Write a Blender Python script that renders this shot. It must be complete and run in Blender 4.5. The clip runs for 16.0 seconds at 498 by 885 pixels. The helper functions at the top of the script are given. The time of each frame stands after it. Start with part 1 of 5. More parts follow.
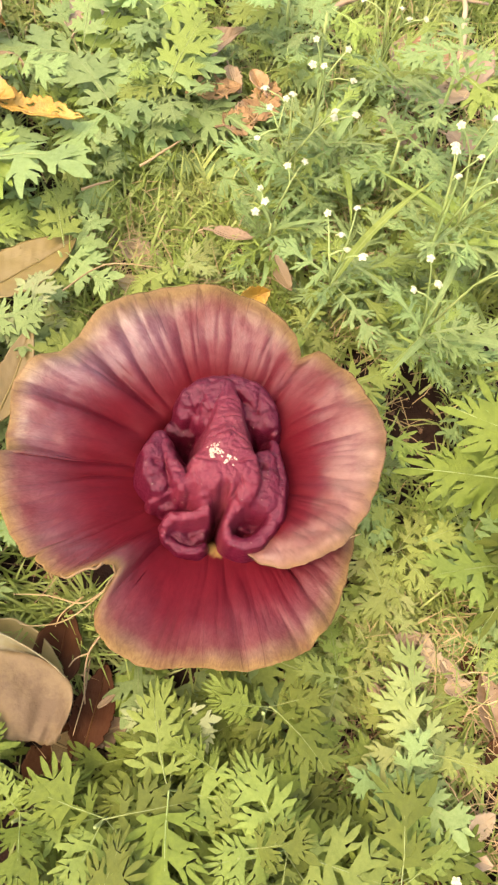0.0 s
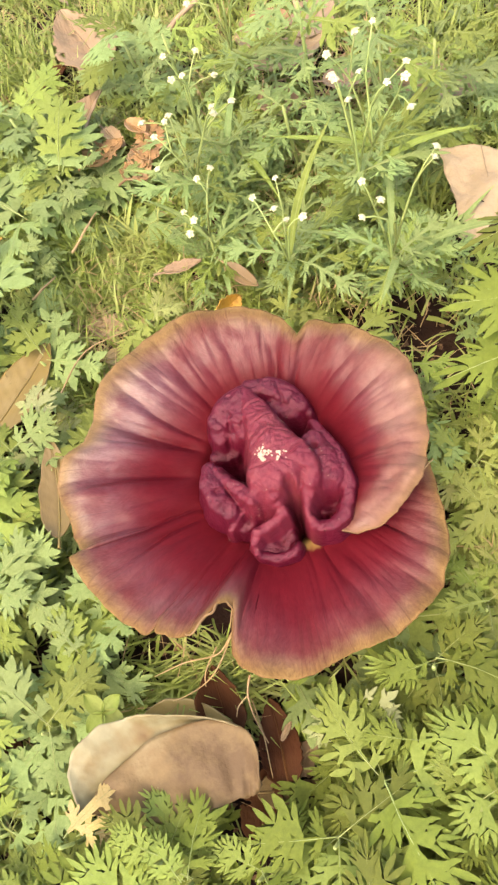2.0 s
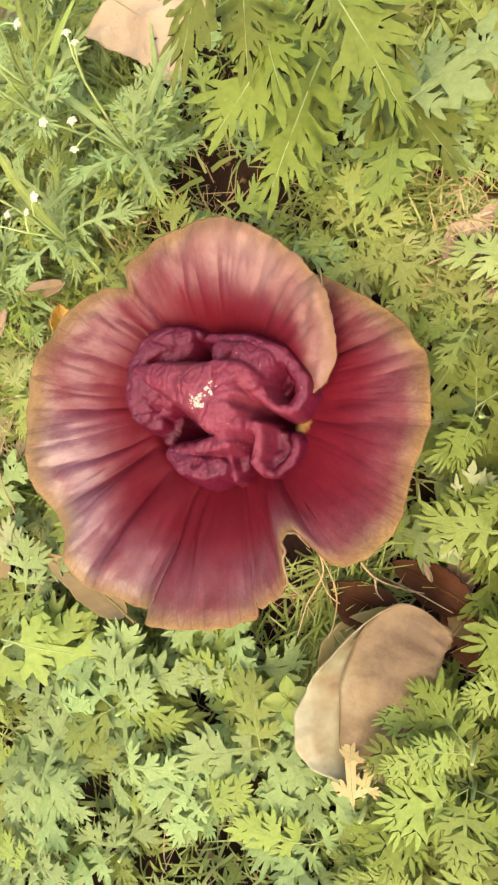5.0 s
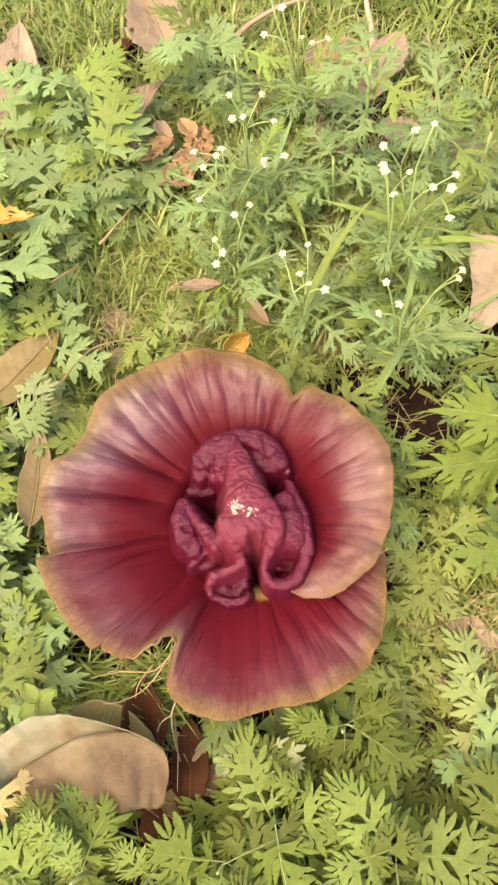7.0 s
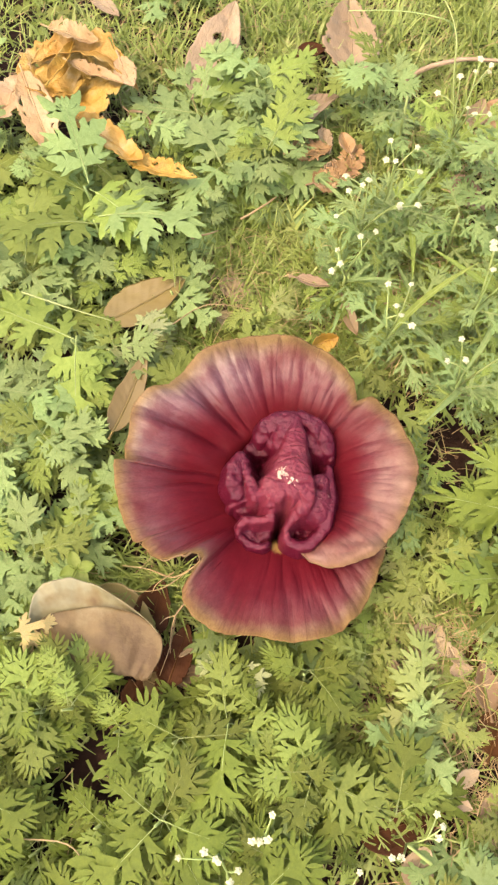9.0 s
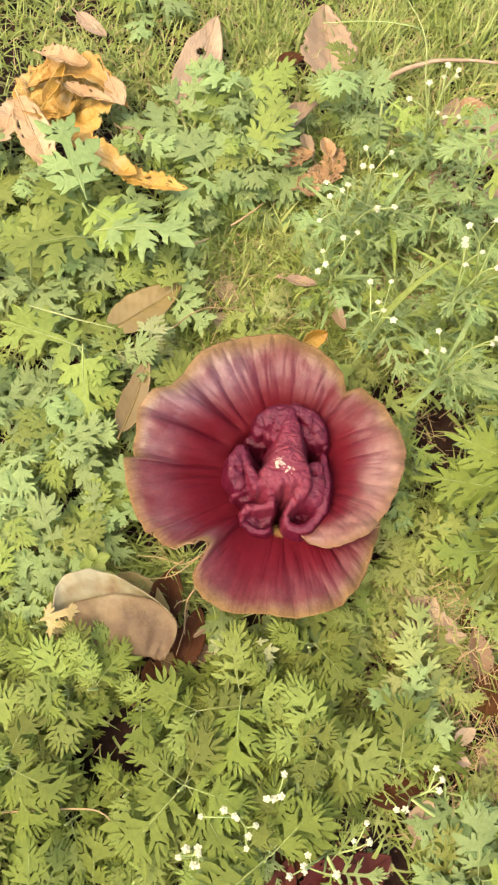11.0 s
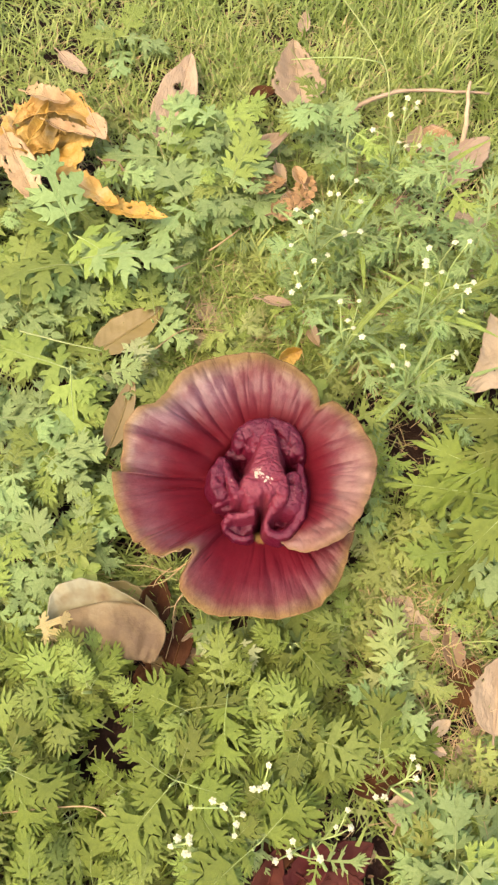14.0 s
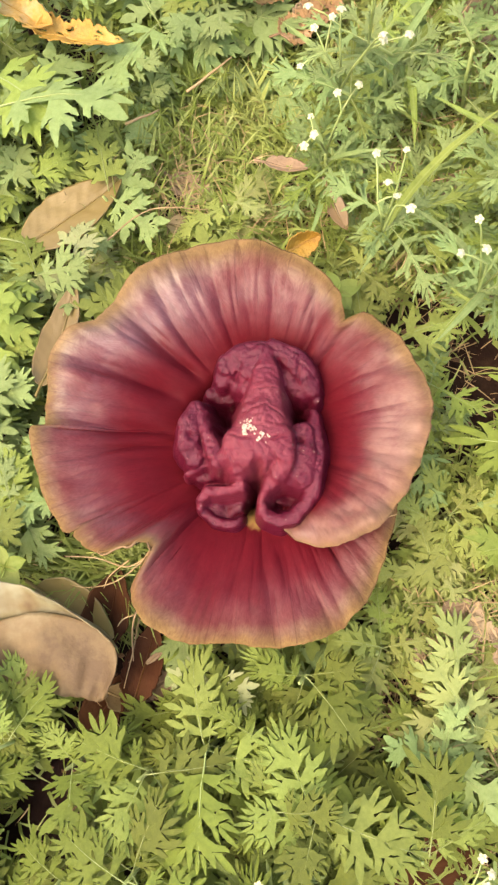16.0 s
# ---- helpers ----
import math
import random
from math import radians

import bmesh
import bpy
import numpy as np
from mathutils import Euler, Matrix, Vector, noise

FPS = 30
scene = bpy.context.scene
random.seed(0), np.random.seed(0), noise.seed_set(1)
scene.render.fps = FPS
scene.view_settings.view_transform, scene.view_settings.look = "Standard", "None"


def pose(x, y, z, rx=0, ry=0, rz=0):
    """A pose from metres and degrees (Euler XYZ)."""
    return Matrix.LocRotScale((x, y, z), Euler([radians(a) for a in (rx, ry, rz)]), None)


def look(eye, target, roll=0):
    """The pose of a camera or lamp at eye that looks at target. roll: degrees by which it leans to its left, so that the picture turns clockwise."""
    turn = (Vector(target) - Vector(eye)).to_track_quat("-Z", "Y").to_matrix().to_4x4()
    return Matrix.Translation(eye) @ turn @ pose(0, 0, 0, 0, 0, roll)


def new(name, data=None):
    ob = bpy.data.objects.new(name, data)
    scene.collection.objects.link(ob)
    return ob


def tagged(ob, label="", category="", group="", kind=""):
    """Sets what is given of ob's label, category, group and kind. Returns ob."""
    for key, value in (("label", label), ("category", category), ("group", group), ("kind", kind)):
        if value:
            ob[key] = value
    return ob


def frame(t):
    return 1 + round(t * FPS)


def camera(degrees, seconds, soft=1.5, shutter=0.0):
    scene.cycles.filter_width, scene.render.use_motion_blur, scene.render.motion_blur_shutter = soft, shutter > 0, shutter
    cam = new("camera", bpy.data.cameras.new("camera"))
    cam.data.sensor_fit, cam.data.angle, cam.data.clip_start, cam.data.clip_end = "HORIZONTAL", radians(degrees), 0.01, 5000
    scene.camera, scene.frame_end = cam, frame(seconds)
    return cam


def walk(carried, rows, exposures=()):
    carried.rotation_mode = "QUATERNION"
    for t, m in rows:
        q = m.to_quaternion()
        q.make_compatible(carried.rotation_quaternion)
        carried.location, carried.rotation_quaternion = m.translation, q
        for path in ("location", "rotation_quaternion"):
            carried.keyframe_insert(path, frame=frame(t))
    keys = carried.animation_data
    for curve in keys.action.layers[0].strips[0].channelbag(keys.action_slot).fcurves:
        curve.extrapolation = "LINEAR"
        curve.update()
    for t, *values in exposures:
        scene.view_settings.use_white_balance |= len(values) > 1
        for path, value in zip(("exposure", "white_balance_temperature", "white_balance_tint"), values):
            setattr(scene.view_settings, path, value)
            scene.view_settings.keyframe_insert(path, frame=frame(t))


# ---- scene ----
cam = camera(35.0, 16.0, soft=2.4)
# seconds, eye, Euler turn
PATH = [
    (0, -0.0183, -0.1733, 0.5538, 22.41, -5.11, 0.07),
    (0.5, -0.0186, -0.1831, 0.5607, 23.57, -3.44, -3.07),
    (1, -0.0227, -0.1879, 0.5575, 24.35, 0.23, -7.80),
    (1.5, -0.0233, -0.1902, 0.5499, 24.69, 5.04, -15.01),
    (2, -0.0191, -0.1946, 0.5443, 24.22, 9.54, -24.32),
    (2.5, -0.0173, -0.2092, 0.5320, 22.56, 12.87, -33.81),
    (3, -0.0176, -0.2280, 0.5262, 20.04, 16.43, -43.61),
    (3.5, -0.0185, -0.2323, 0.5280, 17.13, 18.88, -51.75),
    (4, -0.0187, -0.2210, 0.5140, 12.96, 22.06, -60.08),
    (4.2, -0.0139, -0.2199, 0.5151, 10.67, 23.29, -64.54),
    (4.6, -0.0105, -0.2106, 0.5128, 7.42, 23.48, -70.07),
    (5, -0.0055, -0.1961, 0.5170, 5.07, 21.41, -73.26),
    (5.4, -0.0005, -0.1797, 0.5265, 4.54, 18.31, -72.57),
    (5.8, 0.0030, -0.1649, 0.5400, 6.31, 15.16, -66.80),
    (6.1, 0.0038, -0.1568, 0.5520, 9.37, 12.97, -58.45),
    (6.3, 0.0030, -0.1535, 0.5606, 12.32, 11.43, -50.69),
    (6.5, -0.0007, -0.1466, 0.5749, 16.27, 8.70, -37.50),
    (7, -0.0028, -0.1441, 0.5990, 21.07, 2.54, -12.90),
    (7.5, -0.0071, -0.1516, 0.6187, 20.44, 0.10, -3.72),
    (8, -0.0078, -0.1605, 0.6342, 19.42, -1.02, 0.27),
    (8.5, -0.0180, -0.1595, 0.6695, 19.46, -1.93, 4.46),
    (9, -0.0182, -0.1743, 0.7015, 18.64, -1.15, 6.15),
    (9.2, -0.0212, -0.1823, 0.7094, 18.34, -1.34, 6.12),
    (9.8, -0.0197, -0.1877, 0.7251, 17.99, -0.88, 6.00),
    (10.3, -0.0157, -0.1880, 0.7364, 17.89, -0.35, 5.08),
    (10.8, -0.0115, -0.1874, 0.7467, 17.95, 0.12, 3.97),
    (11.3, -0.0091, -0.1888, 0.7562, 18.20, 0.36, 3.25),
    (11.5, -0.0082, -0.1890, 0.7684, 18.32, 0.40, 2.98),
    (12, -0.0071, -0.1983, 0.7825, 19.14, 0.52, 2.23),
    (12.5, -0.0059, -0.2011, 0.7768, 19.06, 0.29, 2.85),
    (13, -0.0076, -0.1968, 0.7734, 18.19, 0.11, 2.75),
    (13.5, 0.0030, -0.2104, 0.7919, 19.00, 0.56, 1.81),
    (14, 0.0001, -0.2036, 0.7868, 19.21, 0.07, 2.09),
    (14.5, -0.0013, -0.1908, 0.7616, 18.07, 0.01, 2.55),
    (15, -0.0010, -0.1719, 0.7193, 16.35, 0.78, 2.97),
    (15.5, 0.0026, -0.1441, 0.6538, 14.94, 0.99, 2.66),
    (16, 0.0325, -0.1053, 0.5599, 12.49, 3.56, 2.40),
]
walk(cam, [(t, pose(x, y, z, rx, ry, rz)) for t, x, y, z, rx, ry, rz in PATH], exposures=[(0.0, 2.80, 9850, 15), (4.0, 2.74, 9850, 15), (9.0, 2.65, 9850, 15), (14.0, 2.60, 9850, 15), (16.0, 2.74, 9850, 15)])

# ---------------------------------------------------------------- light
SUN = Vector((-0.42, -0.26, 0.95)).normalized()
world = bpy.data.worlds.new("sky")
scene.world = world
world.use_nodes = True
wn = world.node_tree.nodes
sky = wn.new("ShaderNodeTexSky")
sky.sky_type = "NISHITA"
sky.sun_disc = False
sky.sun_elevation = math.asin(SUN.z)
sky.sun_rotation = math.atan2(SUN.x, SUN.y)
sky.air_density, sky.dust_density = 1.0, 3.0
wn["Background"].inputs["Strength"].default_value = 0.15
world.node_tree.links.new(sky.outputs[0], wn["Background"].inputs["Color"])
sun = new("sun", bpy.data.lights.new("sun", "SUN"))
sun.data.energy, sun.data.angle, sun.data.color = 0.40, radians(38.0), (1.0, 0.93, 0.82)
sun.matrix_world = look(SUN * 5, (0, 0, 0))


# ---------------------------------------------------------------- materials
def material(name, stops, scale=20.0, detail=6.0, rough=0.6, bump=0.2, bump_scale=120.0, through_light=0.0, vary=0.25, hue=0.02, sheen=0.0, stretch=(1, 1, 1), veins=None):
    """Noise through a colour ramp, each object a little different, with fine relief; through_light: the share that shines through thin tissue."""
    m = bpy.data.materials.new(name)
    m.use_nodes = True
    n, l = m.node_tree.nodes, m.node_tree.links
    b = n["Principled BSDF"]
    co, info = n.new("ShaderNodeTexCoord"), n.new("ShaderNodeObjectInfo")
    mp = n.new("ShaderNodeMapping")
    mp.inputs["Scale"].default_value = stretch
    l.new(co.outputs["Object"], mp.inputs["Vector"])
    tex = n.new("ShaderNodeTexNoise")
    tex.noise_dimensions = "4D"
    tex.inputs["Scale"].default_value, tex.inputs["Detail"].default_value = scale, detail
    tex.inputs["Roughness"].default_value = 0.65
    l.new(mp.outputs[0], tex.inputs["Vector"])
    w = n.new("ShaderNodeMath")
    w.operation = "MULTIPLY"
    w.inputs[1].default_value = 37.0
    l.new(info.outputs["Random"], w.inputs[0])
    l.new(w.outputs[0], tex.inputs["W"])
    ramp = n.new("ShaderNodeValToRGB")
    while len(ramp.color_ramp.elements) < len(stops):
        ramp.color_ramp.elements.new(0.5)
    for e, (p, c) in zip(ramp.color_ramp.elements, stops):
        e.position, e.color = p, (*c, 1)
    l.new(tex.outputs["Fac"], ramp.inputs["Fac"])
    hsv = n.new("ShaderNodeHueSaturation")
    for socket, low, high in (("Value", 1 - vary, 1 + vary), ("Hue", 0.5 - hue, 0.5 + hue)):
        r = n.new("ShaderNodeMapRange")
        r.inputs["To Min"].default_value, r.inputs["To Max"].default_value = low, high
        l.new(info.outputs["Random"], r.inputs["Value"])
        l.new(r.outputs[0], hsv.inputs[socket])
    l.new(ramp.outputs["Color"], hsv.inputs["Color"])
    colour = hsv.outputs[0]
    if veins:
        at, line, mixed = n.new("ShaderNodeAttribute"), n.new("ShaderNodeMapRange"), n.new("ShaderNodeMix")
        at.attribute_name = "edge"
        line.inputs["From Min"].default_value, line.inputs["From Max"].default_value = 0.06, 0.22
        line.inputs["To Min"].default_value, line.inputs["To Max"].default_value = 0.30, 0.0
        l.new(at.outputs["Fac"], line.inputs["Value"])
        mixed.data_type = "RGBA"
        l.new(line.outputs[0], mixed.inputs["Factor"])
        l.new(colour, mixed.inputs[6])
        mixed.inputs[7].default_value = (*veins, 1)
        colour = mixed.outputs[2]
    l.new(colour, b.inputs["Base Color"])
    b.inputs["Roughness"].default_value = rough
    b.inputs["Sheen Weight"].default_value = sheen
    fine = n.new("ShaderNodeTexNoise")
    fine.inputs["Scale"].default_value, fine.inputs["Detail"].default_value = bump_scale, 4
    l.new(mp.outputs[0], fine.inputs["Vector"])
    bm_ = n.new("ShaderNodeBump")
    bm_.inputs["Strength"].default_value, bm_.inputs["Distance"].default_value = bump, 0.002
    l.new(fine.outputs["Fac"], bm_.inputs["Height"])
    l.new(bm_.outputs[0], b.inputs["Normal"])
    if through_light:
        t, mix = n.new("ShaderNodeBsdfTranslucent"), n.new("ShaderNodeMixShader")
        l.new(colour, t.inputs["Color"])
        l.new(bm_.outputs[0], t.inputs["Normal"])
        mix.inputs["Fac"].default_value = through_light
        l.new(b.outputs[0], mix.inputs[1])
        l.new(t.outputs[0], mix.inputs[2])
        l.new(mix.outputs[0], n["Material Output"].inputs["Surface"])
    return m


LAWN = material("far_lawn", [(0.3, (0.030, 0.040, 0.010)), (0.55, (0.062, 0.076, 0.018)), (0.75, (0.105, 0.105, 0.035))], 9, 12, 0.9, 0.8, 60)
SOIL = material("soil", [(0.3, (0.007, 0.0028, 0.0028)), (0.55, (0.014, 0.006, 0.005)), (0.75, (0.034, 0.018, 0.013))], 30, 10, 0.9, 0.8, 200)
LEAF_GREEN = material("leaf_green", [(0.25, (0.114, 0.165, 0.034)), (0.75, (0.191, 0.259, 0.064))], 22, 5, 0.55, 0.35, 260, 0.40, 0.22, 0.010, veins=(0.27, 0.33, 0.15))
LEAF_BLUE = material("leaf_grey_green", [(0.25, (0.121, 0.194, 0.064)), (0.75, (0.208, 0.301, 0.123))], 22, 5, 0.6, 0.35, 260, 0.40, 0.2, 0.012, veins=(0.27, 0.33, 0.15))
LEAF_LIME = material("leaf_lime", [(0.25, (0.133, 0.172, 0.040)), (0.75, (0.211, 0.256, 0.073))], 22, 5, 0.5, 0.3, 260, 0.40, 0.22, 0.010, veins=(0.27, 0.33, 0.15))
LEAF_DEEP = material("leaf_deep_green", [(0.25, (0.073, 0.105, 0.016)), (0.75, (0.124, 0.167, 0.028))], 22, 5, 0.55, 0.35, 260, 0.40, 0.25, 0.010, veins=(0.27, 0.33, 0.15))
# brighter copy of the lime leaf: a sun patch put into its colour
LEAF_SUN_BRIGHT = material("leaf_sun_bright_lime", [(0.25, (0.170, 0.218, 0.062)), (0.75, (0.248, 0.299, 0.108))], 22, 5, 0.5, 0.3, 260, 0.40, 0.12, 0.012, veins=(0.36, 0.40, 0.20))
LEAF_PALE = material("leaf_pale", [(0.25, (0.145, 0.180, 0.075)), (0.75, (0.210, 0.245, 0.115))], 22, 5, 0.6, 0.3, 260, 0.25, 0.1, 0.01)
LEAF_YELLOW = material("leaf_yellow", [(0.3, (0.27, 0.215, 0.075)), (0.7, (0.38, 0.32, 0.145))], 40, 5, 0.6, 0.3, 260, 0.25, 0.12, 0.01)
RIB = material("leaf_rib", [(0.3, (0.14, 0.19, 0.060)), (0.7, (0.18, 0.235, 0.088))], 60, 3, 0.5, 0.1, 300, 0.0, 0.15, 0.01)
STEM = material("stem_green", [(0.3, (0.13, 0.19, 0.06)), (0.7, (0.22, 0.28, 0.10))], 40, 4, 0.55, 0.2, 300, 0.0, 0.15, 0.01)
GRASS = material("grass_green", [(0.3, (0.088, 0.135, 0.024)), (0.5, (0.160, 0.220, 0.050)), (0.72, (0.250, 0.292, 0.100))], 14, 8, 0.5, 0.1, 200, 0.3, 0.0, 0.0)
STRAW = material("dry_grass", [(0.3, (0.17, 0.115, 0.060)), (0.55, (0.29, 0.21, 0.11)), (0.75, (0.40, 0.31, 0.18))], 18, 8, 0.7, 0.2, 200, 0.15, 0.0, 0.0)
CRUMB = material("crumbled_litter", [(0.3, (0.045, 0.022, 0.011)), (0.55, (0.115, 0.062, 0.030)), (0.75, (0.21, 0.135, 0.078))], 40, 8, 0.85, 0.4, 200, 0.0, 0.0, 0.0)
TAN = material("dead_leaf_tan", [(0.25, (0.095, 0.058, 0.026)), (0.5, (0.138, 0.090, 0.044)), (0.75, (0.185, 0.132, 0.074))], 9, 4, 0.45, 0.15, 160, 0.12, 0.1, 0.01, stretch=(1, 2.5, 1))
PINK = material("dead_leaf_pinkish", [(0.25, (0.130, 0.084, 0.052)), (0.5, (0.200, 0.142, 0.092)), (0.8, (0.270, 0.208, 0.142))], 22, 8, 0.65, 0.8, 160, 0.12, 0.1, 0.01, stretch=(1, 2.5, 1))
CREAM = material("dead_leaf_cream", [(0.3, (0.20, 0.108, 0.042)), (0.5, (0.27, 0.185, 0.095)), (0.75, (0.34, 0.265, 0.170))], 26, 8, 0.65, 0.8, 220, 0.15, 0.08, 0.01)
DULL = material("dead_leaf_dull", [(0.25, (0.120, 0.078, 0.044)), (0.5, (0.180, 0.124, 0.074)), (0.8, (0.24, 0.175, 0.110))], 14, 8, 0.6, 0.4, 160, 0.12, 0.1, 0.01, stretch=(1, 2.5, 1))
RUSTY = material("dead_leaf_rusty", [(0.3, (0.092, 0.040, 0.015)), (0.5, (0.193, 0.110, 0.045)), (0.75, (0.285, 0.207, 0.143))], 50, 8, 0.7, 0.8, 220, 0.1, 0.1, 0.01)
BROWN = material("dead_leaf_brown", [(0.25, (0.020, 0.006, 0.002)), (0.5, (0.049, 0.018, 0.006)), (0.8, (0.090, 0.041, 0.015))], 14, 8, 0.75, 0.4, 160, 0.1, 0.15, 0.012, stretch=(1, 2.5, 1))
DARK_RED = material("dead_leaf_dark_red", [(0.25, (0.022, 0.004, 0.004)), (0.5, (0.042, 0.008, 0.007)), (0.8, (0.075, 0.022, 0.014))], 16, 8, 0.7, 0.5, 160, 0.05, 0.1, 0.01)
OLIVE = material("dead_leaf_olive", [(0.25, (0.074, 0.053, 0.015)), (0.5, (0.112, 0.082, 0.025)), (0.8, (0.155, 0.118, 0.045))], 9, 4, 0.45, 0.15, 160, 0.1, 0.1, 0.01, stretch=(1, 2.5, 1))
ORANGE = material("dead_leaf_orange", [(0.30, (0.128, 0.053, 0.011)), (0.44, (0.264, 0.140, 0.019)), (0.56, (0.289, 0.183, 0.043)), (0.66, (0.297, 0.225, 0.114)), (0.80, (0.315, 0.259, 0.180))], 26, 8, 0.6, 0.9, 220, 0.15, 0.08, 0.01)
WHITE = material("white_floret", [(0.3, (0.28, 0.30, 0.18)), (0.7, (0.40, 0.40, 0.29))], 300, 3, 0.7, 0.2, 900, 0.1, 0.08, 0.005)
POLLEN = material("pale_crust", [(0.3, (0.26, 0.20, 0.15)), (0.6, (0.40, 0.35, 0.28))], 500, 4, 0.9, 0.6, 1500, 0.0, 0.0, 0.0)
RIM = material("tan_rim", [(0.3, (0.085, 0.042, 0.018)), (0.7, (0.13, 0.080, 0.032))], 60, 5, 0.6, 0.3, 300, 0.0, 0.0, 0.0)
FAWN = material("dead_leaf_fawn", [(0.36, (0.053, 0.029, 0.008)), (0.5, (0.105, 0.072, 0.029)), (0.66, (0.168, 0.138, 0.077))], 17, 6, 0.7, 0.5, 160, 0.12, 0.05, 0.006)
SALLOW = material("dead_leaf_sallow", [(0.36, (0.083, 0.046, 0.016)), (0.46, (0.145, 0.113, 0.052)), (0.60, (0.207, 0.201, 0.125))], 20, 4, 0.6, 0.3, 160, 0.2, 0.05, 0.006)
BUFF = material("dead_leaf_buff", [(0.25, (0.155, 0.110, 0.068)), (0.5, (0.235, 0.180, 0.118)), (0.8, (0.295, 0.238, 0.166))], 24, 8, 0.7, 0.7, 160, 0.12, 0.05, 0.006)
TWIG = material("dry_twig", [(0.3, (0.17, 0.115, 0.070)), (0.7, (0.30, 0.225, 0.150))], 40, 6, 0.7, 0.3, 300, 0.0, 0.1, 0.01)

for leaf in (LEAF_GREEN, LEAF_BLUE, LEAF_LIME, LEAF_DEEP, LEAF_SUN_BRIGHT, LEAF_PALE):
    leaf.node_tree.nodes["Principled BSDF"].inputs["Specular IOR Level"].default_value = 0.46
for matt, level in ((SOIL, 0.15), (BROWN, 0.15), (DARK_RED, 0.12), (LEAF_GREEN, 0.28), (LEAF_BLUE, 0.32), (LEAF_DEEP, 0.28), (LEAF_LIME, 0.28)):
    matt.node_tree.nodes["Principled BSDF"].inputs["Specular IOR Level"].default_value = level


def flower_flesh(name, kind):
    """Maroon tissue. The sheet pales from a wine-red throat to a tan rim, with fine radial streaks; the knob is mottled
    rose, with hollow shade and wrinkle highlights put into its colour.
    """
    m = bpy.data.materials.new(name)
    m.use_nodes = True
    n, l = m.node_tree.nodes, m.node_tree.links
    b = n["Principled BSDF"]
    co = n.new("ShaderNodeTexCoord")
    ramp = n.new("ShaderNodeValToRGB")

    def stops(r, rows):
        while len(r.color_ramp.elements) < len(rows):
            r.color_ramp.elements.new(0.5)
        for e, (p, c) in zip(r.color_ramp.elements, rows):
            e.position, e.color = p, (*c, 1)

    def noise_of(vector, scale, detail, rough_=0.6):
        t = n.new("ShaderNodeTexNoise")
        t.inputs["Scale"].default_value, t.inputs["Detail"].default_value, t.inputs["Roughness"].default_value = scale, detail, rough_
        l.new(vector, t.inputs["Vector"])
        return t.outputs["Fac"]

    def maths(op, a, c):
        k = n.new("ShaderNodeMath")
        k.operation = op
        for i, v in enumerate((a, c)):
            if isinstance(v, (int, float)):
                k.inputs[i].default_value = v
            else:
                l.new(v, k.inputs[i])
        return k.outputs[0]

    def attribute(name_):
        k = n.new("ShaderNodeAttribute")
        k.attribute_name = name_
        return k.outputs["Fac"]

    def between(value, a, c, low, high):
        k = n.new("ShaderNodeMapRange")
        for key, v in (("From Min", a), ("From Max", c), ("To Min", low), ("To Max", high)):
            k.inputs[key].default_value = v
        l.new(value, k.inputs["Value"])
        return k.outputs[0]

    def mixed(factor, first, second):
        k = n.new("ShaderNodeMix")
        k.data_type = "RGBA"
        l.new(factor, k.inputs["Factor"])
        for i, v in ((6, first), (7, second)):
            if isinstance(v, tuple):
                k.inputs[i].default_value = (*v, 1)
            else:
                l.new(v, k.inputs[i])
        return k.outputs[2]

    def scaled(colour, factor):
        k = n.new("ShaderNodeVectorMath")
        k.operation = "SCALE"
        l.new(colour, k.inputs[0])
        l.new(factor, k.inputs["Scale"])
        return k.outputs[0]

    if kind == "sheet":
        rad, ang = attribute("rad"), attribute("ang")
        broad = noise_of(co.outputs["Object"], 24.0, 4)
        wander = maths("MULTIPLY", maths("SUBTRACT", noise_of(co.outputs["Object"], 26.0, 2), 0.5), 0.26)
        turn = maths("ADD", ang, wander)
        grain = n.new("ShaderNodeCombineXYZ")
        l.new(maths("MULTIPLY", turn, 10.0), grain.inputs[0])
        l.new(maths("MULTIPLY", rad, 2.6), grain.inputs[1])
        streak = noise_of(grain.outputs[0], 1.6, 5, 0.62)
        fibre_at = n.new("ShaderNodeCombineXYZ")
        l.new(maths("MULTIPLY", turn, 60.0), fibre_at.inputs[0])
        l.new(maths("MULTIPLY", rad, 8.0), fibre_at.inputs[1])
        fibre = noise_of(fibre_at.outputs[0], 2.2, 5, 0.7)
        mottle = noise_of(co.outputs["Object"], 160.0, 6, 0.7)
        # a few thin creases, their shade put in as dark colour besides the bump
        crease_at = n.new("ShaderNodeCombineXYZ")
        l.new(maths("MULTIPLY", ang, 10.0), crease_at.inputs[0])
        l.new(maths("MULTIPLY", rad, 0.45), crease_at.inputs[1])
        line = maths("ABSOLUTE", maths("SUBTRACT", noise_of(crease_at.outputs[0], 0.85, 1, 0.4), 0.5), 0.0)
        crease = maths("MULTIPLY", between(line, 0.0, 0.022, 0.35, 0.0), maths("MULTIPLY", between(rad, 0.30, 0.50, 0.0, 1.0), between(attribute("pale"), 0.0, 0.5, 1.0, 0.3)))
        shifted = maths("ADD", rad, maths("MULTIPLY", maths("SUBTRACT", streak, 0.5), 0.16))
        shifted = maths("ADD", shifted, maths("MULTIPLY", maths("SUBTRACT", broad, 0.5), 0.34))
        shifted = maths("ADD", shifted, maths("MULTIPLY", maths("SUBTRACT", fibre, 0.5), 0.20))
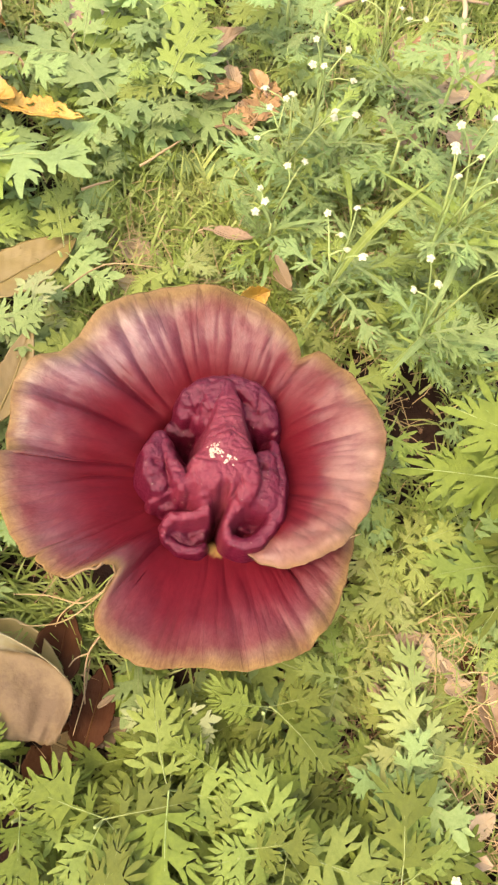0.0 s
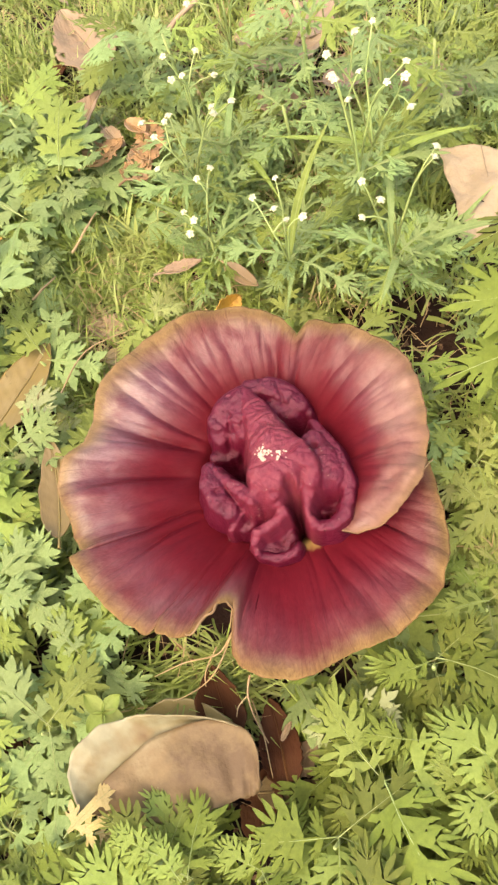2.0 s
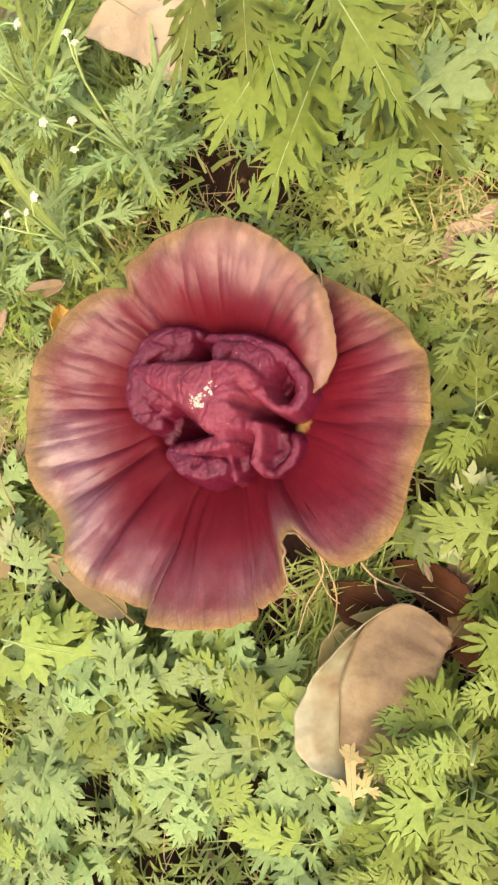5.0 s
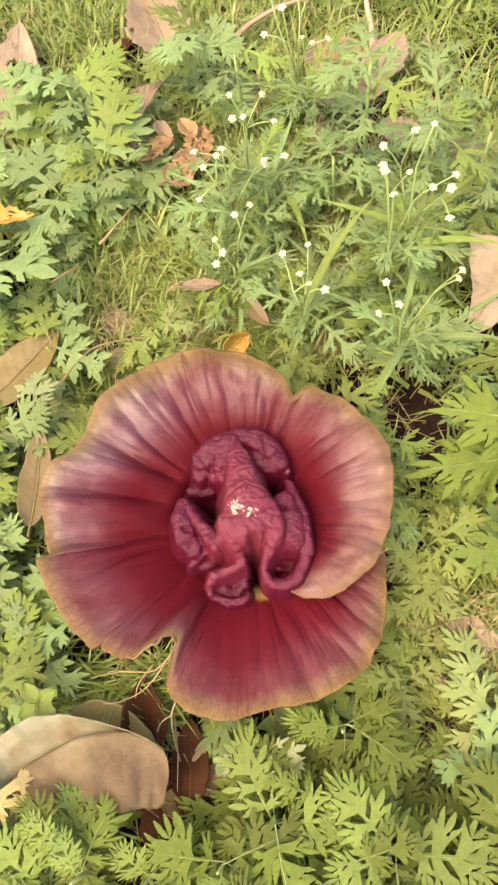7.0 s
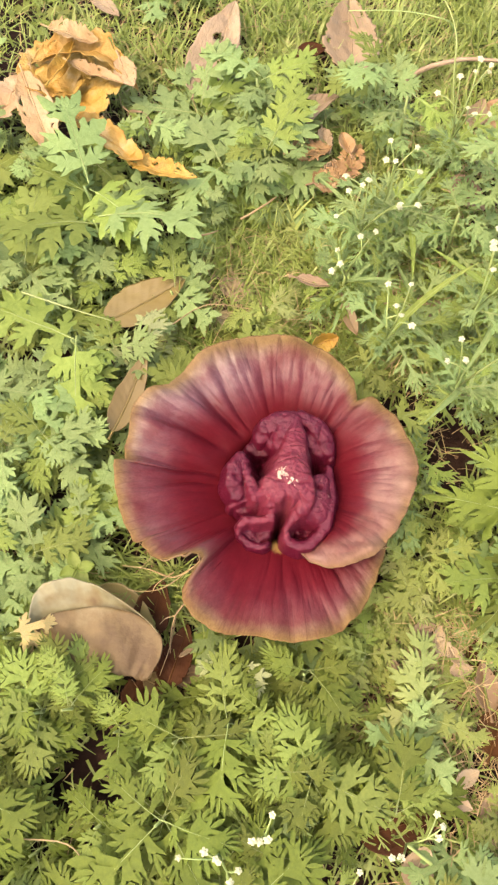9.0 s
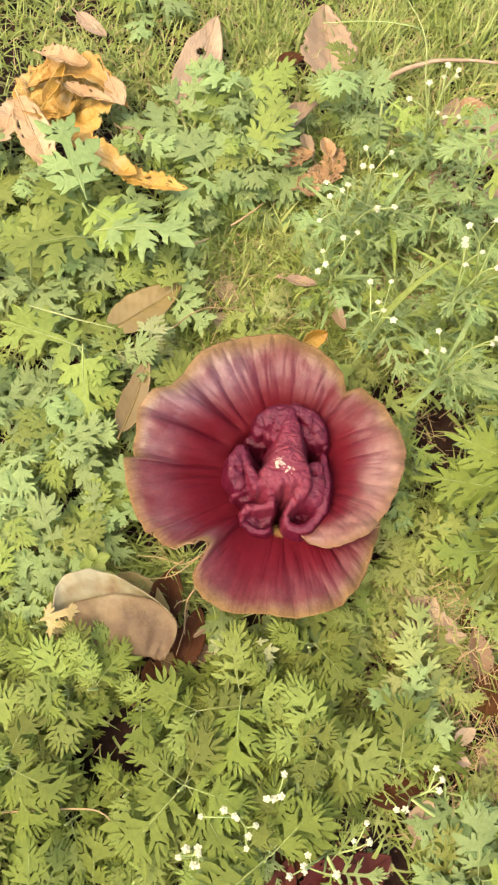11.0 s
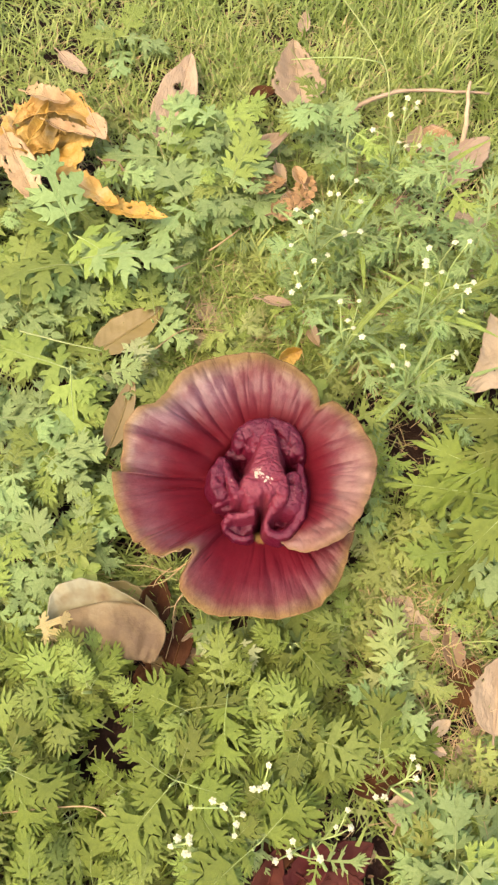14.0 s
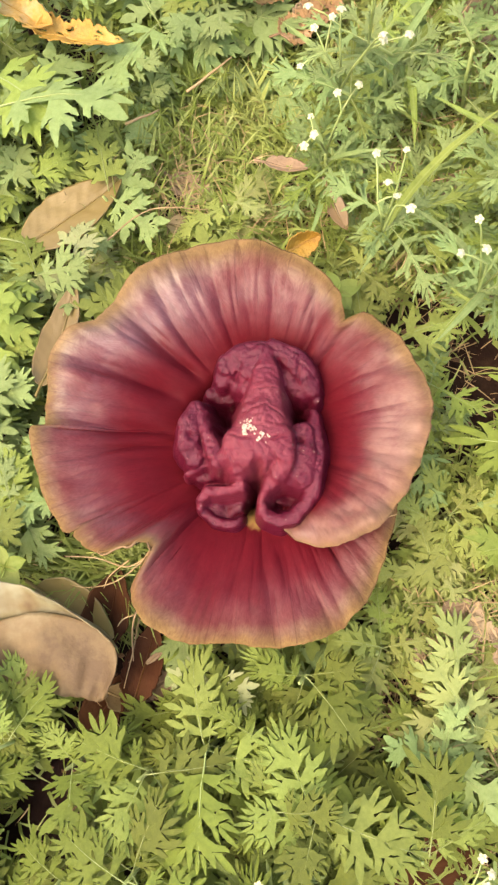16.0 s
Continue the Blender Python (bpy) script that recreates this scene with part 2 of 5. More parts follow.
        stops(ramp, [(0.0, (0.056, 0.0038, 0.0072)), (0.36, (0.062, 0.0046, 0.0086)), (0.52, (0.066, 0.0082, 0.0120)), (0.70, (0.070, 0.0150, 0.0160)), (0.84, (0.080, 0.0390, 0.0240)), (0.95, (0.098, 0.0590, 0.0255)), (1.0, (0.118, 0.072, 0.031))])
        l.new(shifted, ramp.inputs["Fac"])
        toned = scaled(ramp.outputs[0], maths("ADD", between(fibre, 0.3, 0.7, -0.06, 0.18), between(maths("ADD", maths("MULTIPLY", streak, 0.55), maths("MULTIPLY", mottle, 0.45)), 0.36, 0.60, 0.82, 1.0)))
        thin = maths("MULTIPLY", attribute("pale"), between(maths("ADD", maths("MULTIPLY", streak, 0.4), maths("MULTIPLY", broad, 0.6)), 0.36, 0.60, 0.70, 1.0))
        # mottled dark patches on the right lobe: weed shadows put into the colour
        dapple = noise_of(co.outputs["Object"], 55.0, 5, 0.6)
        toned = mixed(maths("MULTIPLY", thin, between(dapple, 0.40, 0.58, 0.55, 1.0)), toned, (0.140, 0.076, 0.062))
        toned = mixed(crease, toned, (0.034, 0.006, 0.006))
        l.new(mixed(between(attribute("base"), 0.0, 0.06, 0.0, 1.0), (0.17, 0.105, 0.04), toned), b.inputs["Base Color"])
        rumple = noise_of(co.outputs["Object"], 120.0, 4, 0.55)
        height = maths("SUBTRACT", maths("ADD", maths("ADD", maths("MULTIPLY", streak, 0.35), maths("MULTIPLY", fibre, 0.35)), maths("MULTIPLY", rumple, 0.5)), maths("MULTIPLY", crease, 0.5))
        strength = 0.22
        gloss = n.new("ShaderNodeValToRGB")
        stops(gloss, [(0.08, (0.05, 0.05, 0.05)), (0.60, (0.55, 0.55, 0.55)), (0.74, (0.50, 0.50, 0.50)), (0.95, (0.15, 0.15, 0.15))])
        gloss.color_ramp.interpolation = "EASE"
        l.new(rad, gloss.inputs["Fac"])
        l.new(maths("MULTIPLY", maths("MULTIPLY", gloss.outputs[0], attribute("silk")), maths("MULTIPLY", between(fibre, 0.3, 0.7, 0.75, 1.2), between(broad, 0.36, 0.62, 0.45, 1.25))), b.inputs["Specular IOR Level"])
        b.inputs["Roughness"].default_value = 0.48
        b.inputs["Specular Tint"].default_value = (0.88, 0.94, 1.0, 1)
    else:
        big = noise_of(co.outputs["Object"], 70.0, 8, 0.68)
        small = noise_of(co.outputs["Object"], 420.0, 5, 0.7)
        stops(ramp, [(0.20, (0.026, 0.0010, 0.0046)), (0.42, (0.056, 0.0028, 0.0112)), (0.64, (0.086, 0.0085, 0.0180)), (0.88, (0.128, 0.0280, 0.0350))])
        # tone darkens hollows for shade; the small noise paints highlights on wrinkles
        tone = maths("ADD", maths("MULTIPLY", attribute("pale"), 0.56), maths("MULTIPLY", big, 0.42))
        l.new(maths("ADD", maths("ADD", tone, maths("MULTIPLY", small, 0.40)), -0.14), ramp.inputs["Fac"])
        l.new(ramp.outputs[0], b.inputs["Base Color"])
        height = maths("ADD", big, maths("MULTIPLY", small, 0.8))
        strength, b.inputs["Roughness"].default_value = 0.5, 0.40
        b.inputs["Specular IOR Level"].default_value = 0.24
        b.inputs["Specular Tint"].default_value = (1.0, 0.82, 0.98, 1)
    b.inputs["Subsurface Weight"].default_value = 0.0
    bp = n.new("ShaderNodeBump")
    bp.inputs["Strength"].default_value, bp.inputs["Distance"].default_value = strength, 0.0025
    l.new(height, bp.inputs["Height"])
    l.new(bp.outputs[0], b.inputs["Normal"])
    return m


SHEET, KNOB = flower_flesh("maroon_sheet", "sheet"), flower_flesh("maroon_knob", "knob")


# ---------------------------------------------------------------- helpers
def mesh_of(name, verts, faces, mats, index=None, smooth=True):
    me = bpy.data.meshes.new(name)
    me.from_pydata([tuple(map(float, v)) for v in verts], [], faces)
    for m in mats:
        me.materials.append(m)
    if index is not None:
        me.polygons.foreach_set("material_index", index)
    me.polygons.foreach_set("use_smooth", [smooth] * len(me.polygons))
    me.update()
    return me


def part(name, me, parent, m=None, label=""):
    ob = new(name, me)
    ob.parent = parent
    if m is not None:
        ob.matrix_basis = m
    if label:
        tagged(ob, label)
    return ob


def tube(verts, faces, points, radii, sides=5):
    """Adds a tube along the points."""
    start = len(verts)
    for i, p in enumerate(points):
        d = (Vector(points[min(i + 1, len(points) - 1)]) - Vector(points[max(i - 1, 0)])).normalized()
        q = d.to_track_quat("Z", "X")
        for k in range(sides):
            a = 2 * math.pi * k / sides
            verts.append(Vector(p) + q @ Vector((radii[i] * math.cos(a), radii[i] * math.sin(a), 0)))
    for i in range(len(points) - 1):
        for k in range(sides):
            j = (k + 1) % sides
            faces.append((start + i * sides + k, start + i * sides + j, start + (i + 1) * sides + j, start + (i + 1) * sides + k))
    faces.append(tuple(start + (len(points) - 1) * sides + k for k in range(sides)))


# ---------------------------------------------------------------- ground
def make_ground():
    xs = np.concatenate([[-60, -20, -6, -2.5], np.linspace(-1.2, 1.2, 97), [2.5, 6, 20, 60]])
    verts, faces = [], []
    for y in xs:
        for x in xs:
            near = abs(x) < 2 and abs(y) < 2
            z = 0.008 * noise.fractal(Vector((x * 9, y * 9, 0)), 1.0, 2.0, 4) - 0.004 if near else -0.01
            verts.append((x, y, z))
    k = len(xs)
    for j in range(k - 1):
        for i in range(k - 1):
            faces.append((j * k + i, j * k + i + 1, (j + 1) * k + i + 1, (j + 1) * k + i))
    rng = random.Random(3)
    far = []
    for f in faces:
        x, y = (verts[f[0]][0] + verts[f[2]][0]) / 2, (verts[f[0]][1] + verts[f[2]][1]) / 2
        far.append(int(math.hypot(x, y - 0.15) > 0.84 + 0.14 * noise.noise(Vector((x * 4, y * 4, 0))) + rng.uniform(-0.12, 0.12)))
    return tagged(new("ground", mesh_of("ground", verts, faces, [SOIL, LAWN], far)), "dark damp soil under weeds and dead leaves", "ground", kind="structure")


make_ground()


# ---------------------------------------------------------------- the flower
CX, CY = -0.010, -0.005
# rim radius by angle in degrees; the sheet starts as a lobe lying over its own end
RIM_A = (-58, -55, -48, -39, -30, -18, -8, 3, 12, 23, 34, 46.5, 49.2, 50.4, 56, 63, 72, 83, 92, 110, 121, 133, 140, 147, 155, 165, 175, 177.4, 178, 193, 204.1, 210, 211.4, 212.2, 213.6, 218, 223, 225.2, 228.3, 230.6, 233, 235, 236.4, 237.2, 238, 240.5, 246, 256, 272, 288, 303, 314, 330, 342)
RIM_R = (.058, .069, .082, .09, .098, .104, .108, .114, .119, .118, .118, .11, .099, .101, .111, .117, .122, .126, .127, .125, .123, .116, .114, .123, .126, .118, .116, .113, .121, .117, .114, .1125, .1105, .1055, .108, .106, .1015, .096, .0875, .08, .0775, .0795, .085, .096, .105, .11, .1155, .12, .116, .123, .125, .119, .108, .104)


# deep pleats of the sheet: angle, width in degrees, depth
PLEATS = [(133, 4.0, 0.0068), (122, 2.8, 0.0040), (101, 2.2, 0.0022), (79, 1.6, 0.0010), (154, 4.5, 0.0050), (177, 3.6, 0.0060), (188, 2.6, 0.0034), (214, 5.0, 0.0030), (58, 3.0, 0.0036), (49, 2.5, 0.0036), (24, 2.5, 0.0016), (-16, 2.5, 0.0018), (270, 1.6, 0.0014), (283, 1.8, 0.0016), (313, 1.8, 0.0014)]


def smooth_step(a, b, x):
    t = min(max((x - a) / (b - a), 0), 1)
    return t * t * (3 - 2 * t)


def sheet_point(a, v):
    """A point of the spathe: angle in degrees along the sheet, v from the throat (0) to the rim (1)."""
    th = radians(a)
    R = np.interp(a, RIM_A, RIM_R) + 0.0012 * noise.noise(Vector((a * 0.22, 3.1, 0))) + 0.0006 * noise.noise(Vector((a * 0.9, 7.1, 0)))
    r0 = 0.037
    top = 0.108 + 0.004 * math.cos(th - radians(120)) - 0.006 * smooth_step(225, 262, a)
    top += 0.014 * (1 - smooth_step(-40, 70, a)) - 0.024 * (1 - smooth_step(-60, -34, a)) - 0.006 * smooth_step(285, 335, a)
    z = 0.072 + (top - 0.072) * (1 - (1 - v) ** 1.6)
    z -= 0.014 * (1 - smooth_step(0.0, 0.12, v))
    # broad folds that run out from the throat, and the ruffled margin
    warp = a + 5.0 * noise.noise(Vector((a * 0.05, v * 1.3, 8.0)))
    fold = noise.noise(Vector((warp * 0.055, v * 0.8, 1.7))) * 0.7 + noise.noise(Vector((warp * 0.15, v * 1.0, 5.2))) * 0.3
    strong = 0.25 + 0.45 * smooth_step(35, 70, a) + 1.1 * smooth_step(110, 150, a) * (1 - smooth_step(215, 240, a))
    z += 0.0048 * strong * fold * smooth_step(0.2, 0.65, v) * (1 - 0.35 * smooth_step(0.8, 1.0, v))
    for rate, depth, seed in ((0.060, 0.0013, 3.3), (0.14, 0.0006, 6.1)):
        line = noise.noise(Vector((warp * rate, v * 0.5, seed)))
        z -= depth * math.exp(-((line / 0.11) ** 2)) * smooth_step(0.2, 0.5, v) * (1 - 0.4 * smooth_step(0.85, 1.0, v))
    for mid, wide, deep in PLEATS:
        off = (a - mid - 4 * noise.noise(Vector((mid, v * 1.6, 0)))) / wide
        z -= deep * math.exp(-off * off) * smooth_step(0.06, 0.32, v) * (1 - 0.65 * smooth_step(0.5, 1.0, v))
    z += 0.0045 * noise.noise(Vector((a * 0.12, 9.3, 0))) * v ** 5
    z += 0.0011 * noise.noise(Vector((a * 0.20, v * 7.0, 4.4))) * smooth_step(0.25, 0.6, v)
    z += 0.0006 * noise.noise(Vector((a * 0.9, v * 5.0, 2.2))) * smooth_step(0.25, 0.7, v)
    z -= 0.002 * smooth_step(0.86, 1.0, v) ** 2
    z += 0.0035 * noise.noise(Vector((a * 0.16, v * 5.0, 3.0))) * (1 - smooth_step(30, 60, a)) * smooth_step(0.5, 0.85, v)
    # the edge rolls up beside the slit in the rim
    z += 0.006 * math.exp(-(((a - 228) / 5.0) ** 2)) * v ** 5 - 0.003 * math.exp(-(((a - 238) / 4.0) ** 2)) * v ** 4
    z += 0.007 * math.exp(-(((a - 181) / 5.0) ** 2)) * v ** 3 - 0.006 * math.exp(-(((a - 171) / 6.0) ** 2)) * v ** 3
    return Vector(((1 - v) * r0 * math.cos(th) + v * (CX + R * math.cos(th)), (1 - v) * (0.003 + r0 * 1.12 * math.sin(th)) + v * (CY + R * math.sin(th)), z))


KNOB_REACH = 0.076
KNOB_FOLDS = []


def fold(tone, *points):
    """One rounded fold of the knob: how pale it is coloured (low in hollows, partly for shade), then points of x, y,
    top height and half width.
    """
    KNOB_FOLDS.append((tone, *points))


# tone colours the folds: dark in hollows, part tissue, part painted shade
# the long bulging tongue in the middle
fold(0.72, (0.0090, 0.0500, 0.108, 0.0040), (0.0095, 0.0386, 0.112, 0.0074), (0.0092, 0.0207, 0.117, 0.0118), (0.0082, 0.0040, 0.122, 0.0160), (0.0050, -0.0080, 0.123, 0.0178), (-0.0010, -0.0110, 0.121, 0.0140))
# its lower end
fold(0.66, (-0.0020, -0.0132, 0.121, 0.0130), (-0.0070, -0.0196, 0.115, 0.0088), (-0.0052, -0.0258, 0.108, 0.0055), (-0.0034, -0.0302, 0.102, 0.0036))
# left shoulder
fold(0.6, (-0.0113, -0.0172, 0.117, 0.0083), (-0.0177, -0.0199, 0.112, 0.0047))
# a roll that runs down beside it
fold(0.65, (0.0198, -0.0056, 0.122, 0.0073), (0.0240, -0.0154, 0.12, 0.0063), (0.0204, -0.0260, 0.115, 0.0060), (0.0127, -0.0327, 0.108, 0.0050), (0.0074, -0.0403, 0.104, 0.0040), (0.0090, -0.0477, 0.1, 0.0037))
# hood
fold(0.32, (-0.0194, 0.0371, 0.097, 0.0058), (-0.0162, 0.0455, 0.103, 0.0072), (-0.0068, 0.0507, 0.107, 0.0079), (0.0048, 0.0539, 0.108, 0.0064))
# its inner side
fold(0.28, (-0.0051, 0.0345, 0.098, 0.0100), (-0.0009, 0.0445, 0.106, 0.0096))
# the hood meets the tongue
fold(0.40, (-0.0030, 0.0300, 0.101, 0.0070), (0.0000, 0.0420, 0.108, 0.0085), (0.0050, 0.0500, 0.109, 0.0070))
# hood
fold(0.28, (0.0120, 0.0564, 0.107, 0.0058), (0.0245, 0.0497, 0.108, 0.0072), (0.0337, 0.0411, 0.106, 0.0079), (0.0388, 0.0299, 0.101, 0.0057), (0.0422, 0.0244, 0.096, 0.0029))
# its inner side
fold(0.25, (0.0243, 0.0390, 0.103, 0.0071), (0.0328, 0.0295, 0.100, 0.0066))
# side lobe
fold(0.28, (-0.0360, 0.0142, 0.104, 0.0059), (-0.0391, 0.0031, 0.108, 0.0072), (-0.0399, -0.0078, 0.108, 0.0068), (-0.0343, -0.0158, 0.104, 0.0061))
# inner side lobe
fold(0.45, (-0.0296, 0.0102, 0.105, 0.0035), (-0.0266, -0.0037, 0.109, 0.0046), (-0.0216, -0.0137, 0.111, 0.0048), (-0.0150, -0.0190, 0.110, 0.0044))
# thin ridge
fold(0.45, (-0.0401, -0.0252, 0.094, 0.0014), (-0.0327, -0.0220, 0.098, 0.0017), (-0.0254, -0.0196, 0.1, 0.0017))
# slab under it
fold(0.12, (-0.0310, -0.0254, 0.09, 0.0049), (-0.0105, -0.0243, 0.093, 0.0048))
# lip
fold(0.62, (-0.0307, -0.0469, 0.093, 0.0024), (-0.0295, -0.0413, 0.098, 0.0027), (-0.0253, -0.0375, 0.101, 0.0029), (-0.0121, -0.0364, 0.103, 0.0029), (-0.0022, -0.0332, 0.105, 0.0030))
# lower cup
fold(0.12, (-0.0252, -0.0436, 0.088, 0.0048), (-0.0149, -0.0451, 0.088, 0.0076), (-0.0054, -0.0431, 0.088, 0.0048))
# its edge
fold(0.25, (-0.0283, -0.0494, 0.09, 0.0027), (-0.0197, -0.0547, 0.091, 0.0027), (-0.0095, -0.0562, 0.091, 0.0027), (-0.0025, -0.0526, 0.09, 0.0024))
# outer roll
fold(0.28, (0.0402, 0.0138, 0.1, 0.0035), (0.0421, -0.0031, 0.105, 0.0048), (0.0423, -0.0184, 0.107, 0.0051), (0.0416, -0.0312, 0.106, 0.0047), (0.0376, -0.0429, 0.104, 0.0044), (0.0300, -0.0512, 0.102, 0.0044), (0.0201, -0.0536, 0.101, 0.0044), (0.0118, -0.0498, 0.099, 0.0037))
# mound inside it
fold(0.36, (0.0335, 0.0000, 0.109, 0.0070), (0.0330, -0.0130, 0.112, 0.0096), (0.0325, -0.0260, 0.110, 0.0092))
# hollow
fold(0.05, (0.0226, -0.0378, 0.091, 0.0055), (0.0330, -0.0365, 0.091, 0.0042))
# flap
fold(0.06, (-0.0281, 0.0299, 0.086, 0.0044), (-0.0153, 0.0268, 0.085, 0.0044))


# pits between the folds: x, y, radius, depth
PITS = [(0.0299, 0.0134, 0.0041, 0.02), (-0.0211, 0.0134, 0.0058, 0.014), (-0.0207, 0.0014, 0.0027, 0.01), (-0.0149, -0.0456, 0.0061, 0.004), (0.0274, -0.0371, 0.0061, 0.006), (0.0318, -0.0057, 0.0027, 0.004), (-0.0375, -0.0041, 0.0031, 0.003), (-0.0139, -0.0258, 0.0041, 0.006)]

# sharp wrinkles: from x, y to x, y, half width, depth
WRINKLES = [(0.0066, -0.0235, -0.0002, -0.0590, 0.0030, 0.032), (0.0052, -0.0265, 0.0010, -0.0480, 0.0030, 0.022), (-0.0044, 0.0094, 0.0104, 0.0136, 0.0009, 0.0016), (0.0104, 0.0136, 0.0239, 0.0068, 0.0009, 0.0016), (0.0003, 0.0239, 0.0195, 0.0269, 0.0008, 0.0014), (-0.0118, -0.0051, 0.0048, -0.0094, 0.0010, 0.0018), (0.0131, -0.0080, 0.0250, -0.0048, 0.0010, 0.0018), (0.0031, 0.0385, 0.0164, 0.0414, 0.0007, 0.0012), (0.0060, 0.0468, 0.0073, 0.0572, 0.0009, 0.0012), (-0.0131, -0.0127, -0.0089, -0.0220, 0.0009, 0.0014), (0.0321, 0.0500, 0.0267, 0.0339, 0.0010, 0.0016), (0.0395, 0.0373, 0.0323, 0.0331, 0.0009, 0.0014), (-0.0109, 0.0485, -0.0028, 0.0351, 0.0010, 0.0016), (-0.0161, 0.0438, -0.0097, 0.0323, 0.0009, 0.0014), (0.0264, -0.0120, 0.0384, -0.0145, 0.0009, 0.0014), (-0.0409, -0.0020, -0.0318, -0.0028, 0.0009, 0.0013), (0.0171, -0.0156, 0.0204, -0.0242, 0.0007, 0.0012)]


def knob_height(x, y):
    """Height of the collapsed knob over the ground at x, y, and how pale its colour is, hollows darker for inner tissue
    and shade together: rounded folds that press against each other.
    """
    x, y = x / 0.932, (y - 0.0010) / 0.957
    wx = x + 0.0018 * noise.noise(Vector((x * 70, y * 70, 1.0))) + 0.0007 * noise.noise(Vector((x * 190, y * 190, 5.0)))
    wy = y + 0.0018 * noise.noise(Vector((x * 70, y * 70, 7.0))) + 0.0007 * noise.noise(Vector((x * 190, y * 190, 9.0)))
    floor = 0.060 + 0.014 * (1 - min(math.hypot(x, y) / 0.048, 1.0) ** 4)
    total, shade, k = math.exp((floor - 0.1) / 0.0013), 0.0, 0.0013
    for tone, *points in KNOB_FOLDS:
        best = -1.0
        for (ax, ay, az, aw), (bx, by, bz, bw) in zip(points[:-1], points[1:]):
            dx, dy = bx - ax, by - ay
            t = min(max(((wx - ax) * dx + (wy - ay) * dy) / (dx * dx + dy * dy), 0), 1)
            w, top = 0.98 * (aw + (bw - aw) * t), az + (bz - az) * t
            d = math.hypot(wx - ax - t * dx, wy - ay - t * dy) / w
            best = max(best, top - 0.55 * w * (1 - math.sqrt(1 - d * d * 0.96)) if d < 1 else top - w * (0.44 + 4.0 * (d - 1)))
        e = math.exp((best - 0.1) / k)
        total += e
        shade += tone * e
    z = max(0.1 + k * math.log(total), floor)
    for px, py, r, deep in PITS:
        z -= deep * math.exp(-((wx - px) ** 2 + (wy - py) ** 2) / (r * r))
    for ax, ay, bx, by, w, deep in WRINKLES:
        dx, dy = bx - ax, by - ay
        t = min(max(((wx - ax) * dx + (wy - ay) * dy) / (dx * dx + dy * dy), 0), 1)
        z -= deep * (1 - 0.6 * abs(2 * t - 1)) * math.exp(-((wx - ax - t * dx) ** 2 + (wy - ay - t * dy) ** 2) / (w * w))
    line = noise.noise(Vector((x * 90, y * 90, 3.0)))
    fine = noise.noise(Vector((x * 210, y * 150, 6.0)))
    z += 0.0013 * noise.noise(Vector((x * 70, y * 95, 4.0))) + 0.0006 * noise.noise(Vector((x * 240, y * 340, 8.0))) - (0.0004 - 0.0003 * shade / total) * math.exp(-((line / 0.05) ** 2)) - (0.00035 - 0.0002 * shade / total) * math.exp(-((fine / 0.09) ** 2)) + 0.0003 * noise.noise(Vector((x * 420, y * 420, 0)))
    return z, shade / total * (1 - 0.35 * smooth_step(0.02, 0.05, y))


